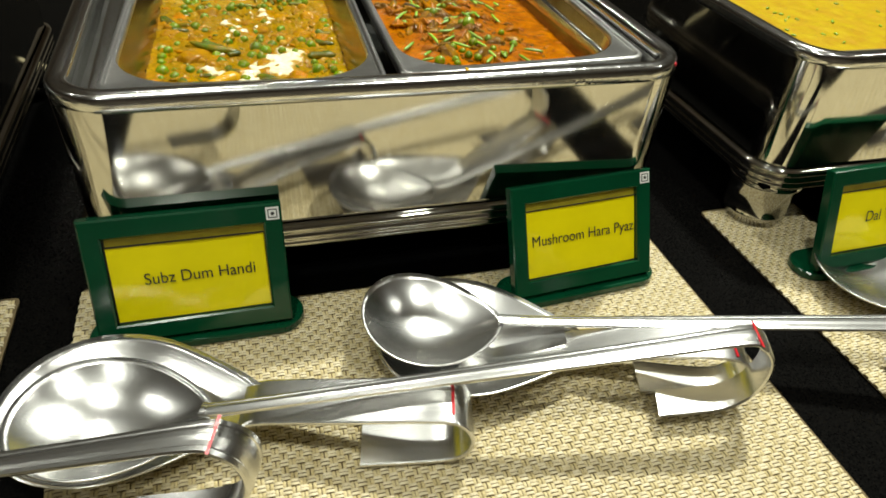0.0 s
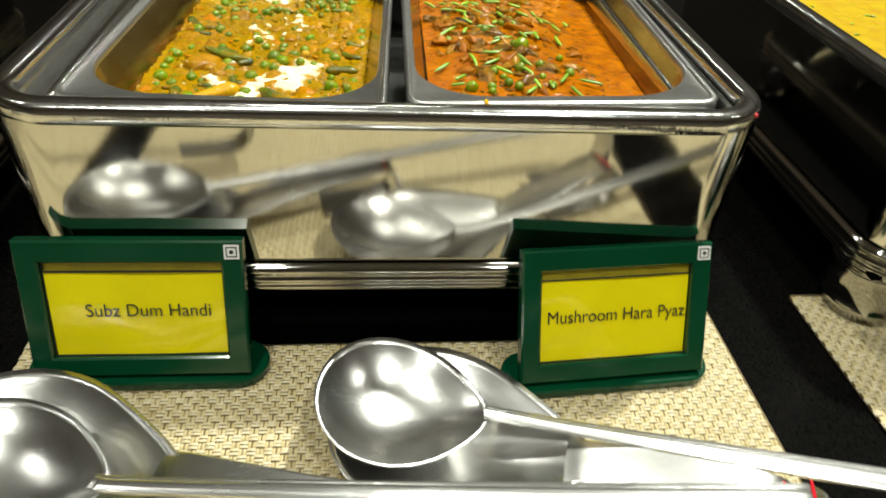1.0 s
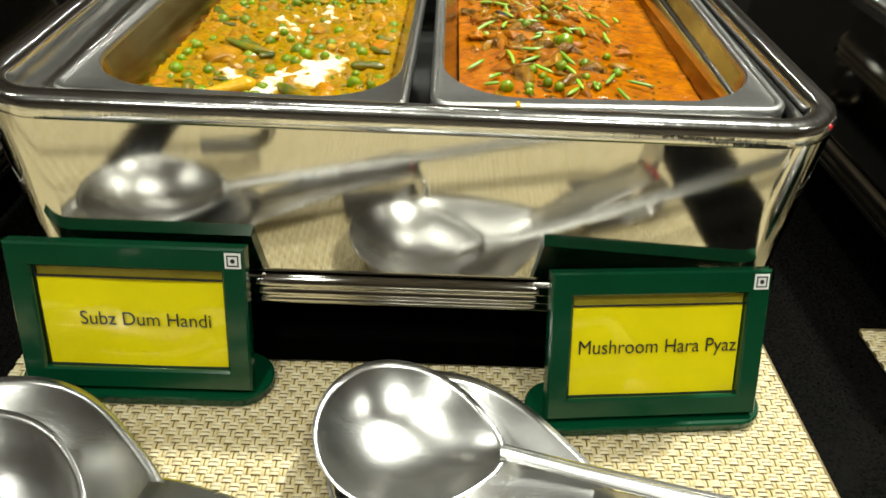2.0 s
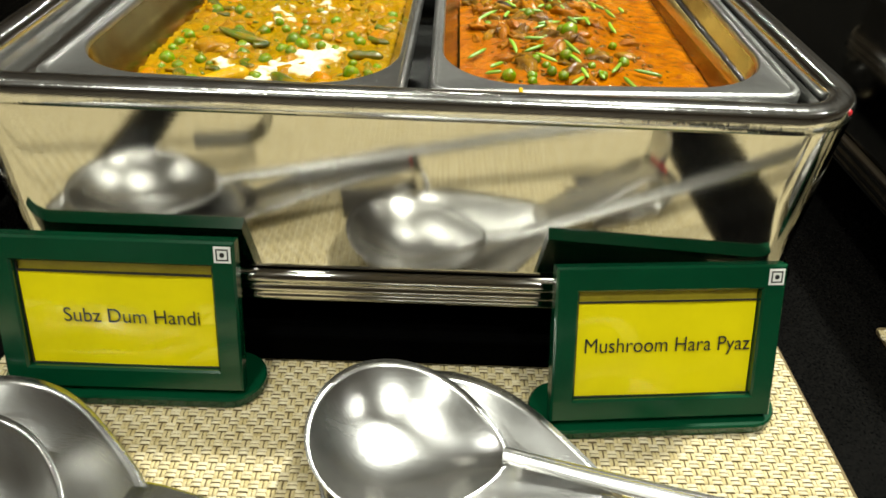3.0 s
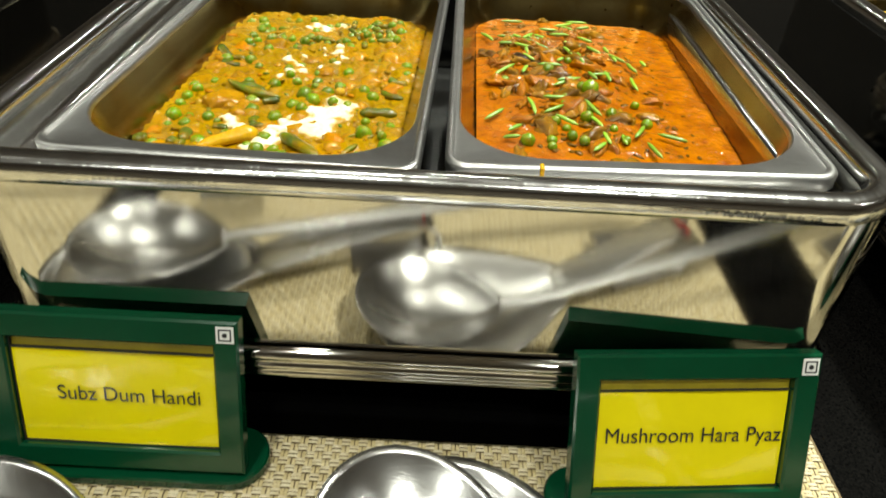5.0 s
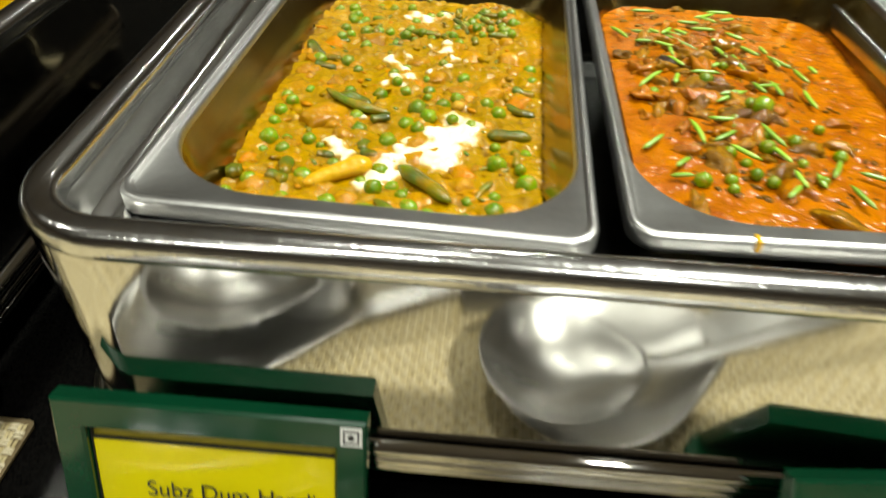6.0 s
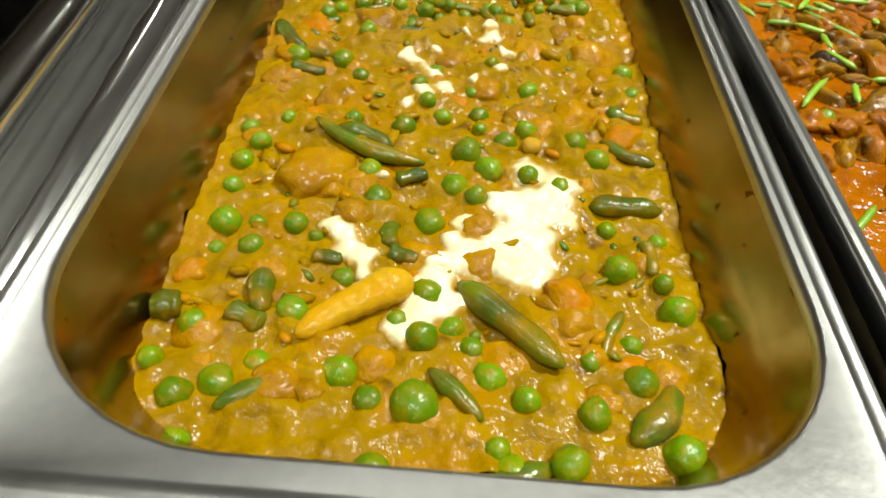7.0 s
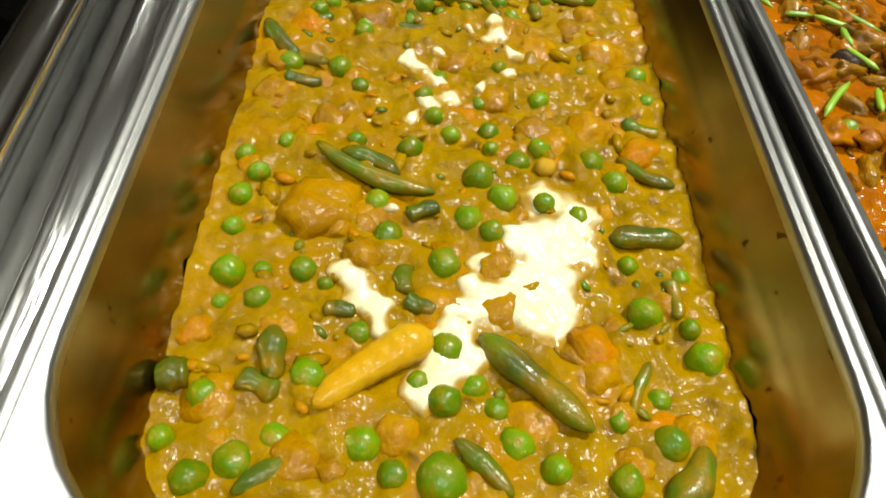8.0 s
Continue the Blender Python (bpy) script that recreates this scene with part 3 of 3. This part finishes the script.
def cream_pool(discs):
    """A thin pool whose edge sinks into the sauce."""
    xs, ys = [d[0] for d in discs], [d[1] for d in discs]
    x0, x1, y0, y1, st = min(xs) - 14, max(xs) + 14, min(ys) - 14, max(ys) + 14, 0.6
    nx, ny = int((x1 - x0) / st) + 1, int((y1 - y0) / st) + 1
    verts, faces, keep, mixed = [], [], [], []
    for j in range(ny):
        for i in range(nx):
            x, y = x0 + i * st, y0 + j * st
            x2 = x + 2.4 * noise.noise((x * 0.16, y * 0.16, 1)) + 0.45 * noise.noise((x * 0.5, y * 0.5, 2))
            y2 = y + 2.4 * noise.noise((x * 0.16, y * 0.16, 5)) + 0.45 * noise.noise((x * 0.5, y * 0.5, 6))
            f = sum(math.exp(-((x2 - a) ** 2 + (y2 - b) ** 2) / (1.15 * (c / 10) ** 2)) for a, b, c in discs)
            f -= 0.22 * max(0, noise.noise((x * 0.22, y * 0.22, 9)))
            wx, wy = x / 1000, y / 1000
            h = 0.0011 * min(1.0, (f - 0.30) * 1.8) if f > 0.30 else -0.006 * min(1, (0.30 - f) * 4)
            keep.append(f > 0.12)
            k = max(0.0, min(1.0, (f - 0.36) / 0.55 + 0.75 * noise.noise((x * 0.22, y * 0.22, 17)) + 0.15 * noise.noise((x * 0.6, y * 0.6, 21))))
            mixed.append(k * k * (3 - 2 * k))
            verts.append((wx - CX, wy - CYF, (0.75 * level(wx, wy) + 0.0005 + h + 0.0003 * noise.noise((x * 0.3, y * 0.3, 3))) if h > 0 else level(wx, wy) + h))
    for j in range(ny - 1):
        for i in range(nx - 1):
            a = j * nx + i
            q = (a, a + 1, a + nx + 1, a + nx)
            if any(keep[c] for c in q):
                faces.append(q)
    me = mesh_of("cream", verts, faces, CREAM)
    me.attributes.new("blend", "FLOAT", "POINT").data.foreach_set("value", mixed)
    return me


for discs in POOLS.values():
    add("cream", cream_pool(discs), curry, None, "pale swirl of fresh cream")



def bits(parent, hx, hy, count, seed, height, mat, name, r0=0.0007, r1=0.0019):
    """Chopped fragments lying in the sauce, joined into one mesh."""
    g = random.Random(seed)
    src = bmesh.new()
    bmesh.ops.create_icosphere(src, subdivisions=1, radius=1)
    pts, tri = [v.co.copy() for v in src.verts], [[v.index for v in f.verts] for f in src.faces]
    src.free()
    verts, faces = [], []
    for k in range(count):
        x, y = g.uniform(-hx, hx), g.uniform(-hy, hy)
        r, turn = g.uniform(r0, r1), Euler((g.uniform(-0.4, 0.4), g.uniform(-0.4, 0.4), g.uniform(0, 6.3))).to_matrix()
        sx, sy, sz, o = g.uniform(0.7, 2.2), g.uniform(0.6, 1.1), g.uniform(0.25, 0.5), len(verts)
        for p in pts:
            q = turn @ Vector((p.x * sx * r, p.y * sy * r, p.z * sz * r))
            verts.append((x + q.x, y + q.y, height(x, y) + q.z))
        faces += [[o + i for i in t] for t in tri]
    return tagged(add(name, mesh_of(name, verts, faces, mat), parent), kind="stuff")


def inner_level(x, y):
    return level(x + CX, y + CYF)


bits(curry, 0.058, 0.112, 80, 3, inner_level, SAUCE, "chopped_onion", 0.0010, 0.0034)
bits(curry, 0.058, 0.112, 70, 4, inner_level, BEAN, "chopped_herb", 0.0007, 0.0021)
bits(curry, 0.058, 0.112, 70, 5, inner_level, CARROT, "chopped_carrot", 0.0008, 0.0022)

# red mushroom curry
RX, RY, RZ = 0.0920, 0.1575, 0.1140
red_curry = empty("mushroom_curry", RX, RY, RZ, 0, "red-orange mushroom curry topped with spring onion", "curry")
red_sauce = sauce(red_curry, PHX - 0.0140, PHY - 0.0215, 0.030, 0.0012, 0.0008, 12.0, REDSAUCE, RIGHT_PAN[0] - RX, RIGHT_PAN[1] - RY, -0.8)


def rlevel(wx, wy):
    heap = 0.0050 * math.exp(-((wx - 0.074) / 0.038) ** 2 - ((wy - 0.14) / 0.085) ** 2)
    return waves(wx - RX, wy - RY, 0.0008, 12.0) + heap


for v in red_sauce.data.vertices:
    v.co.z = rlevel(v.co.x + RX, v.co.y + RY)
bits(red_curry, 0.053, 0.10, 260, 8, lambda x, y: rlevel(x + RX, y + RY), MUSHROOM, "chopped_onion", 0.0008, 0.0022)
MUSH = [(55,175,80,1),(47,144,93,0),(51,127,100,0),(84,135,81,0),(127,127,80,0),(72,174,75,0),(122,106,80,0),(51,110,76,0),(78,105,65,0),(78,263,60,0),(99,121,68,0),(103,188,80,0),(86,209,70,0),(100,103,70,0),(100,76,60,0)]
mush_meshes = [lump_mesh("mushroom_slice", 31 + k, (MUSHROOM, REDCOAT)[k % 2], 0.34, 3, 0.42) for k in range(6)]
dark_mesh = lump_mesh("dark_mushroom", 41, DARKMUSH, 0.3, 3, 0.6)


def mush(wx, wy, r, dark):
    add("mushroom_slice", dark_mesh if dark else rng.choice(mush_meshes), red_curry, pose(wx - RX, wy - RY, rlevel(wx, wy) - r * 0.12, rng.uniform(-35, 35), rng.uniform(-35, 35), rng.uniform(0, 360)) @ Matrix.Diagonal((r, r * rng.uniform(0.35, 0.75), r, 1)), "dark glossy mushroom" if dark else "")


for px, py, r, dark in MUSH:
    mush(px / 1000, py / 1000, r / 10000, dark)
for k in range(125):
    wx, wy = rng.gauss(0.072, 0.023), rng.gauss(0.15, 0.060)
    if 0.034 < wx < 0.145 and 0.034 < wy < 0.252:
        mush(wx, wy, rng.uniform(0.0035, 0.0125), False)
for px, py, r in [(91,127,54),(69,152,46),(80,67,32),(85,94,38),(50,65,39),(117,117,27),(74,71,30),(103,71,28)]:
    wx, wy = px / 1000, py / 1000
    pea(red_curry, wx, wy, r / 10000, rlevel(wx, wy), RX, RY, 0.55)
for k in range(22):
    wx, wy = rng.gauss(0.085, 0.03), rng.gauss(0.13, 0.06)
    if 0.034 < wx < 0.15 and 0.034 < wy < 0.252:
        pea(red_curry, wx, wy, rng.uniform(0.0022, 0.0036), rlevel(wx, wy), RX, RY, 0.2)
CHIVES = [(35,147,49,163),(70,131,88,143),(86,112,93,93),(67,91,78,80),(53,111,56,92),(28,88,39,99),(61,95,73,104),(40,73,48,82),(37,68,46,66),(91,75,93,63),(83,56,91,65),(114,70,118,53),(122,81,137,75),(108,74,116,88),(95,157,99,145),(124,180,128,165),(122,156,123,137),(106,162,107,144),(93,191,94,165),(59,213,74,193),(51,202,64,195),(97,222,107,216),(100,204,109,193),(115,197,118,183)]
CHIVES_B = [(29,224,37,206),(83,244,98,254),(93,256,109,256),(71,235,85,237),(45,251,61,254),(134,185,136,177),(86,248,96,240),(100,246,110,250),(78,228,92,226),(66,222,76,215),(88,182,84,198)]
chive_list = [tuple(c / 1000 for c in q) for q in CHIVES + CHIVES_B]
for k in range(26):
    wx, wy, a, ln = rng.gauss(0.085, 0.028), rng.gauss(0.19, 0.05), rng.uniform(0, 6.3), rng.uniform(0.003, 0.008)
    if 0.038 < wx < 0.14 and 0.04 < wy < 0.25:
        chive_list.append((wx - ln * math.cos(a), wy - ln * math.sin(a), wx + ln * math.cos(a), wy + ln * math.sin(a)))
for k, (ax, ay, bx, by) in enumerate(chive_list):
    za, zb = rlevel(ax, ay) + 0.0022 + rng.uniform(0, 0.0015), rlevel(bx, by) + 0.0022 + rng.uniform(0, 0.0015)
    me, mid = rod("spring_onion", (ax, ay, za), (bx, by, zb), 0.00125, 0.00125, CHIVE, rng.uniform(-0.05, 0.05), k, 8, 6, 0.02)
    add("spring_onion", me, red_curry, pose(mid.x - RX, mid.y - RY, mid.z))

# the neighbours' food
dal = empty("dal", 0.481, 0.157, 0.126, 0, "smooth bright yellow dal with green herb flecks", "dal")
sauce(dal, 0.174 - 0.0110, 0.1625 - 0.0180, 0.032, 0.003, 0.0008, 22.0, DAL)
for k in range(70):
    wx, wy = rng.uniform(-0.15, 0.15), rng.uniform(-0.14, 0.14)
    a = rng.uniform(0, 6.3)
    me, mid = rod("herb_fleck", (wx, wy, 0.0008), (wx + 0.005 * math.cos(a), wy + 0.005 * math.sin(a), 0.0010), 0.0009, 0.0009, CHIVE, 0.05, k, 6, 5)
    add("herb_fleck", me, dal, pose(mid.x, mid.y, mid.z))
orange_curry = empty("orange_curry", -0.452, 0.157, 0.117, 0, "thick orange curry with peas and carrots", "curry")
sauce(orange_curry, 0.174 - 0.0130, 0.1625 - 0.0200, 0.028, 0.003, 0.0014, 32.0, SAUCE)
for k in range(60):
    pea(orange_curry, -0.452 + rng.uniform(-0.13, 0.14), 0.157 + rng.uniform(-0.12, 0.13), rng.uniform(0.003, 0.0045), 0.0, -0.452, 0.157, 0.3)
for k in range(40):
    r = rng.uniform(0.004, 0.009)
    add("carrot_piece", rng.choice(chunk_meshes[1]), orange_curry, pose(rng.uniform(-0.13, 0.14), rng.uniform(-0.12, 0.13), 0, 0, 0, rng.uniform(0, 360)) @ Matrix.Diagonal((r, r * 0.8, r, 1)))


# ---- sign holders ----
def text_mesh(words, width, mat):
    cu = bpy.data.curves.new("lettering", "FONT")
    cu.body, cu.align_x, cu.align_y, cu.size = words, "CENTER", "CENTER", 1.0
    cu.extrude = 0.0
    ob = bpy.data.objects.new("lettering", cu)
    scene.collection.objects.link(ob)
    bpy.context.view_layer.update()
    me = bpy.data.meshes.new_from_object(ob.evaluated_get(bpy.context.evaluated_depsgraph_get()))
    bpy.data.objects.remove(ob)
    xs = [v.co.x for v in me.vertices]
    k = width / (max(xs) - min(xs))
    mx = (max(xs) + min(xs)) / 2
    for v in me.vertices:
        v.co = ((v.co.x - mx) * k, v.co.y * k * 1.1, 0)
    me.materials.clear()
    me.materials.append(mat)
    return me


def sign(x, y, rz, lean, words, width, off, label):
    """A leaning frame on a flat base; y is the middle of the base."""
    s = empty("sign_holder", x, y, 0, rz, label, "sign holder", "dish name signs")
    v, f = loft([[(a, b, z) for a, b in rrect(0.064 + d, 0.0165 + d, 0.0165 + d, 8)] for d, z in ((-0.0006, 0.0), (0, 0.0008), (0, 0.0050), (-0.0008, 0.006))], True, True)
    add("base", mesh_of("base", v, f, GREEN, False), s, None, "rounded green plastic base")
    tilt = pose(0, -0.006, 0.006, 90 - lean, 0, 0)
    w, h, th = 0.056, 0.0770, 0.0075
    wx, lo, hi = 0.0448, 0.0110, 0.0650
    # the frame in its own plane: x across, y up, z towards the reader
    def oblong(a, c, d, z):
        return [(-a, c, z), (a, c, z), (a, d, z), (-a, d, z)]

    e = 0.0010
    fr = [oblong(wx, lo, hi, 0), oblong(wx, lo, hi, th - e), oblong(wx + e, lo - e, hi + e, th), oblong(w - e, e, h - e, th), oblong(w, 0, h, th - e), oblong(w, 0, h, 0), oblong(wx, lo, hi, 0)]
    add("frame", mesh_of("frame", *[loft(fr)[0], [q[::-1] for q in loft(fr)[1]]], GREEN, False), s, tilt, "glossy dark green plastic frame")
    part("back_plate", box(-wx, wx, lo, hi, 0.0, 0.0022), GREEN, s).matrix_basis = tilt
    part("backing", box(-wx + 0.0002, wx - 0.0002, lo, hi, 0.0022, 0.0030), BACKING, s, "darker yellow paper").matrix_basis = tilt
    bm = bmesh.new()
    bmesh.ops.create_grid(bm, x_segments=24, y_segments=12, size=1)
    for vv in bm.verts:
        xx, yy = vv.co.x * (wx - 0.0007), lo + 0.0006 + (vv.co.y + 1) / 2 * (hi - lo - 0.0062)
        vv.co = (xx, yy, 0.0036 + 0.0004 * math.sin(xx * 70 + 1) * math.cos(yy * 60))
    card = part("card", bm, YELLOW, s, "glossy yellow dish card", True)
    card.matrix_basis = tilt
    part("card_edge", box(-wx + 0.0005, wx - 0.0005, hi - 0.0062, hi - 0.0056, 0.0030, 0.0046), INK, s, "dark card edge").matrix_basis = tilt
    part("card_edge", box(-wx + 0.0002, -wx + 0.0008, lo, hi, 0.0030, 0.0044), INK, s, "dark card edge").matrix_basis = tilt
    part("card_edge", box(-wx + 0.0002, wx - 0.0002, lo + 0.0001, lo + 0.0006, 0.0030, 0.0044), INK, s, "dark card edge").matrix_basis = tilt
    add("lettering", text_mesh(words, width, INK), s, tilt @ pose(off, lo + 0.0262, 0.0046), "black printed dish name")
    mk = part("diet_mark", box(0.0468, 0.0544, hi + 0.0022, hi + 0.0100, th, th + 0.0003), WHITE, s, "white square sticker with a dotted box")
    mk.matrix_basis = tilt
    mx, my = 0.0506, hi + 0.0061
    for a, b, c, d in ((-0.0028, 0.0028, 0.0022, 0.0028), (-0.0028, 0.0028, -0.0028, -0.0022), (-0.0028, -0.0022, -0.0022, 0.0022), (0.0022, 0.0028, -0.0022, 0.0022)):
        part("mark_line", box(mx + a, mx + b, my + c, my + d, th + 0.0003, th + 0.0005), INK, mk)
    bm = bmesh.new()
    bmesh.ops.create_cone(bm, cap_ends=True, segments=14, radius1=0.0011, radius2=0.0011, depth=0.0003, matrix=Matrix.Translation((mx, my, th + 0.0005)))
    part("mark_dot", bm, INK, mk)
    return s


sign(-0.1335, -0.0555, 0.0, 18, "Subz Dum Handi", 0.063, 0.0055, "green plastic sign holder naming a vegetable dish")
sign_right = sign(0.1232, -0.0650, 4.5, 25, "Mushroom Hara Pyaz", 0.083, 0.0015, "green plastic sign holder naming a mushroom dish")
sign_right.matrix_basis = sign_right.matrix_basis @ Matrix.Diagonal((0.970, 0.970, 0.990, 1))
sign(0.362, -0.083, 2.0, 18, "Dal T", 0.024, -0.002, "green plastic sign holder naming a dal")


# ---- serving spoons ----
def smooth_path(points, per=12):
    pts = [Vector(p) for p in points]
    pts = [2 * pts[0] - pts[1]] + pts + [2 * pts[-1] - pts[-2]]
    out = []
    for k in range(1, len(pts) - 2):
        p0, p1, p2, p3 = pts[k - 1 : k + 3]
        for i in range(per):
            t = i / per
            out.append(0.5 * (2 * p1 + (p2 - p0) * t + (2 * p0 - 5 * p1 + 4 * p2 - p3) * t * t + (3 * p1 - p0 - 3 * p2 + p3) * t ** 3))
    return out + [pts[-2]]


def bowl_mesh(a, b, depth, thick=0.0014, shoulder=0.16):
    """An egg-shaped bowl: a half length, b half width, its neck towards +x, its rim at z = 0."""
    nr, na = 14, 48
    def surface(offset):
        out = []
        for i in range(nr + 1):
            r = i / nr
            for k in range(na):
                t = 2 * math.pi * k / na
                neck = shoulder * max(0, math.cos(t)) ** (7 if shoulder < 0.3 else 5)
                x = a * r * (math.cos(t) * (1 + neck))
                y = b * r * math.sin(t) * (1 - 0.10 * math.cos(t))
                z = -depth * (1 - r ** 2.3) - offset
                out.append((x, y, z))
        return out
    inner, outer = surface(0), surface(thick)
    n = len(inner)
    faces = []
    for i in range(nr):
        for k in range(na):
            j = (k + 1) % na
            p, q, u, w = i * na + k, i * na + j, (i + 1) * na + j, (i + 1) * na + k
            faces.append((p, w, u, q))
            faces.append((n + p, n + q, n + u, n + w))
    for k in range(na):
        j = (k + 1) % na
        faces.append((nr * na + k, n + nr * na + k, n + nr * na + j, nr * na + j))
    return mesh_of("bowl", inner + outer, faces, SPOONSTEEL)


def handle_mesh(path, widths, origin, thick=0.0022):
    pts = smooth_path(path)
    n = len(pts)
    loops = []
    for k, p in enumerate(pts):
        s = k / (n - 1) * (len(widths) - 1)
        w = widths[int(s)] + (widths[min(int(s) + 1, len(widths) - 1)] - widths[int(s)]) * (s - int(s))
        tan = (pts[min(k + 1, n - 1)] - pts[max(k - 1, 0)]).normalized()
        if k == 0:
            side0 = Vector((-(pts[4] - pts[0]).y, (pts[4] - pts[0]).x, 0)).normalized()
        up = side0.cross(tan) * -1
        prof = ((-0.5, 0.0), (-0.47, 0.5), (-0.34, 0.62), (-0.30, 0.46), (-0.16, 0.66), (0.0, 0.74), (0.16, 0.66), (0.30, 0.46), (0.34, 0.62), (0.47, 0.5), (0.5, 0.0), (0.47, -0.5), (-0.47, -0.5))
        if widths[0] > 0.02:
            prof = ((-0.5, 0.0), (-0.49, 0.4), (-0.46, 0.5), (0.46, 0.5), (0.49, 0.4), (0.5, 0.0), (0.49, -0.4), (0.46, -0.5), (-0.46, -0.5), (-0.49, -0.4))
        loops.append([tuple(p - origin + side0 * (u * w) + up * (h * thick)) for u, h in prof])
    v, f = loft(loops, True, True)
    return mesh_of("handle", v, f, SPOONSTEEL, False)


def spoon(x, y, z, yaw, tilt, roll, a, b, depth, path, widths, label, mark=28):
    s = empty("serving_spoon", x, y, z, 0, label, "serving spoon", "serving spoons on the placemats")
    add("bowl", bowl_mesh(a, b, depth, shoulder=0.40 if widths[0] > 0.02 else 0.16), s, pose(0, 0, 0, roll, tilt, yaw))
    handle = add("handle", handle_mesh(path, widths, Vector((x, y, z))), s)
    pts = smooth_path(path)
    p, q = pts[mark], pts[mark + 1]
    side = Vector((-(pts[4] - pts[0]).y, (pts[4] - pts[0]).x, 0)).normalized()
    up = side.cross((q - p).normalized()) * -1
    across = Matrix((side, (q - p).normalized(), up)).transposed().to_4x4()
    band = part("band", box(-0.0095, 0.0095, -0.0007, 0.0007, 0.0014, 0.0018), RED, handle, "thin red band")
    band.matrix_basis = Matrix.Translation(p - Vector((x, y, z))) @ across
    return s


spoon(-0.176, -0.124, 0.0200, -12, 0, 0, 0.058, 0.050, 0.0175,
      [(-0.1110, -0.1380, 0.0158), (-0.0965, -0.1422, 0.0206), (-0.05, -0.160, 0.0300), (-0.014, -0.1715, 0.0350), (-0.001, -0.1755, 0.0325), (0.005, -0.1775, 0.021), (0.0, -0.176, 0.008), (-0.014, -0.172, 0.0028), (-0.052, -0.1655, 0.0024)],
      [0.030, 0.030, 0.030, 0.031, 0.031, 0.031], "large steel serving spoon with a hooked handle", 42)
small_left = spoon(-0.177, -0.139, 0.0300, -8, 3, 0, 0.045, 0.038, 0.0170,
      [(-0.131, -0.1455, 0.0278), (-0.113, -0.1500, 0.0305), (0.0, -0.167, 0.0450), (0.10, -0.181, 0.0570), (0.152, -0.188, 0.0630), (0.164, -0.190, 0.0605), (0.173, -0.1915, 0.050), (0.174, -0.192, 0.034), (0.168, -0.191, 0.020), (0.154, -0.189, 0.0125), (0.118, -0.184, 0.0105)],
      [0.008, 0.009, 0.012, 0.015, 0.018, 0.020, 0.020, 0.020, 0.020], "steel serving spoon resting in a larger spoon", 54)
copy_thing(small_left, pose(-0.177 - 0.281, -0.139 - 0.013, 0.0300 + 0.015))
spoon(0.022, -0.113, 0.0195, -20, 0, 0, 0.056, 0.050, 0.0175,
      [(0.0822, -0.1352, 0.0152), (0.0960, -0.1402, 0.0200), (0.135, -0.158, 0.031), (0.160, -0.169, 0.036), (0.174, -0.175, 0.033), (0.180, -0.177, 0.021), (0.174, -0.175, 0.008), (0.160, -0.170, 0.0028), (0.122, -0.156, 0.0024)],
      [0.027, 0.026, 0.025, 0.025, 0.025, 0.025], "large steel serving spoon with a hooked handle", 42)
spoon(0.001, -0.104, 0.0285, -8, 8, 2, 0.041, 0.0385, 0.0165,
      [(0.0445, -0.1095, 0.0226), (0.060, -0.1130, 0.0218), (0.085, -0.1205, 0.0230), (0.15, -0.1420, 0.0295), (0.26, -0.178, 0.0410), (0.31, -0.195, 0.0470), (0.326, -0.2005, 0.0440), (0.335, -0.204, 0.033), (0.333, -0.2035, 0.018), (0.320, -0.199, 0.008), (0.29, -0.189, 0.0045)],
      [0.0075, 0.0075, 0.009, 0.013, 0.016, 0.018, 0.019, 0.019, 0.019], "steel serving spoon with its handle over bare granite", 63)
spoon(0.352, -0.118, 0.0200, -12, 0, 0, 0.055, 0.046, 0.0175,
      [(0.415, -0.131, 0.0195), (0.435, -0.135, 0.024), (0.50, -0.146, 0.033), (0.54, -0.154, 0.037), (0.555, -0.157, 0.033), (0.561, -0.158, 0.021), (0.555, -0.157, 0.008), (0.540, -0.154, 0.0028), (0.50, -0.147, 0.0024)],
      [0.026, 0.018, 0.018, 0.020, 0.022, 0.023], "large steel serving spoon beside the dal sign", 42)


# ---- cords behind the dishes ----
def cord(points, label):
    o = Vector(points[0])
    pts = smooth_path(points, 10)
    loops = []
    for k, p in enumerate(pts):
        tan = (pts[min(k + 1, len(pts) - 1)] - pts[max(k - 1, 0)]).normalized()
        side = Vector((-tan.y, tan.x, 0)).normalized()
        up = Vector((0, 0, 1))
        loops.append([tuple(p - o + 0.0028 * (math.cos(t) * side + math.sin(t) * up)) for t in [2 * math.pi * q / 8 for q in range(8)]])
    v, f = loft(loops, True, True)
    ob = add("power_cord", mesh_of("power_cord", v, f, CABLE), None, pose(*o))
    return tagged(ob, label, "cord")


cord([(0.30, 0.40, TOP + 0.0028), (0.40, 0.46, TOP + 0.0028), (0.47, 0.55, TOP + 0.0028), (0.53, 0.65, TOP + 0.0028)], "beige power cord lying on the granite counter")
cord([(-0.36, 0.315, TOP + 0.0028), (-0.33, 0.325, TOP + 0.0028), (-0.27, 0.335, TOP + 0.0028), (-0.22, 0.39, TOP + 0.0028)], "short beige power cord lying behind the dish")
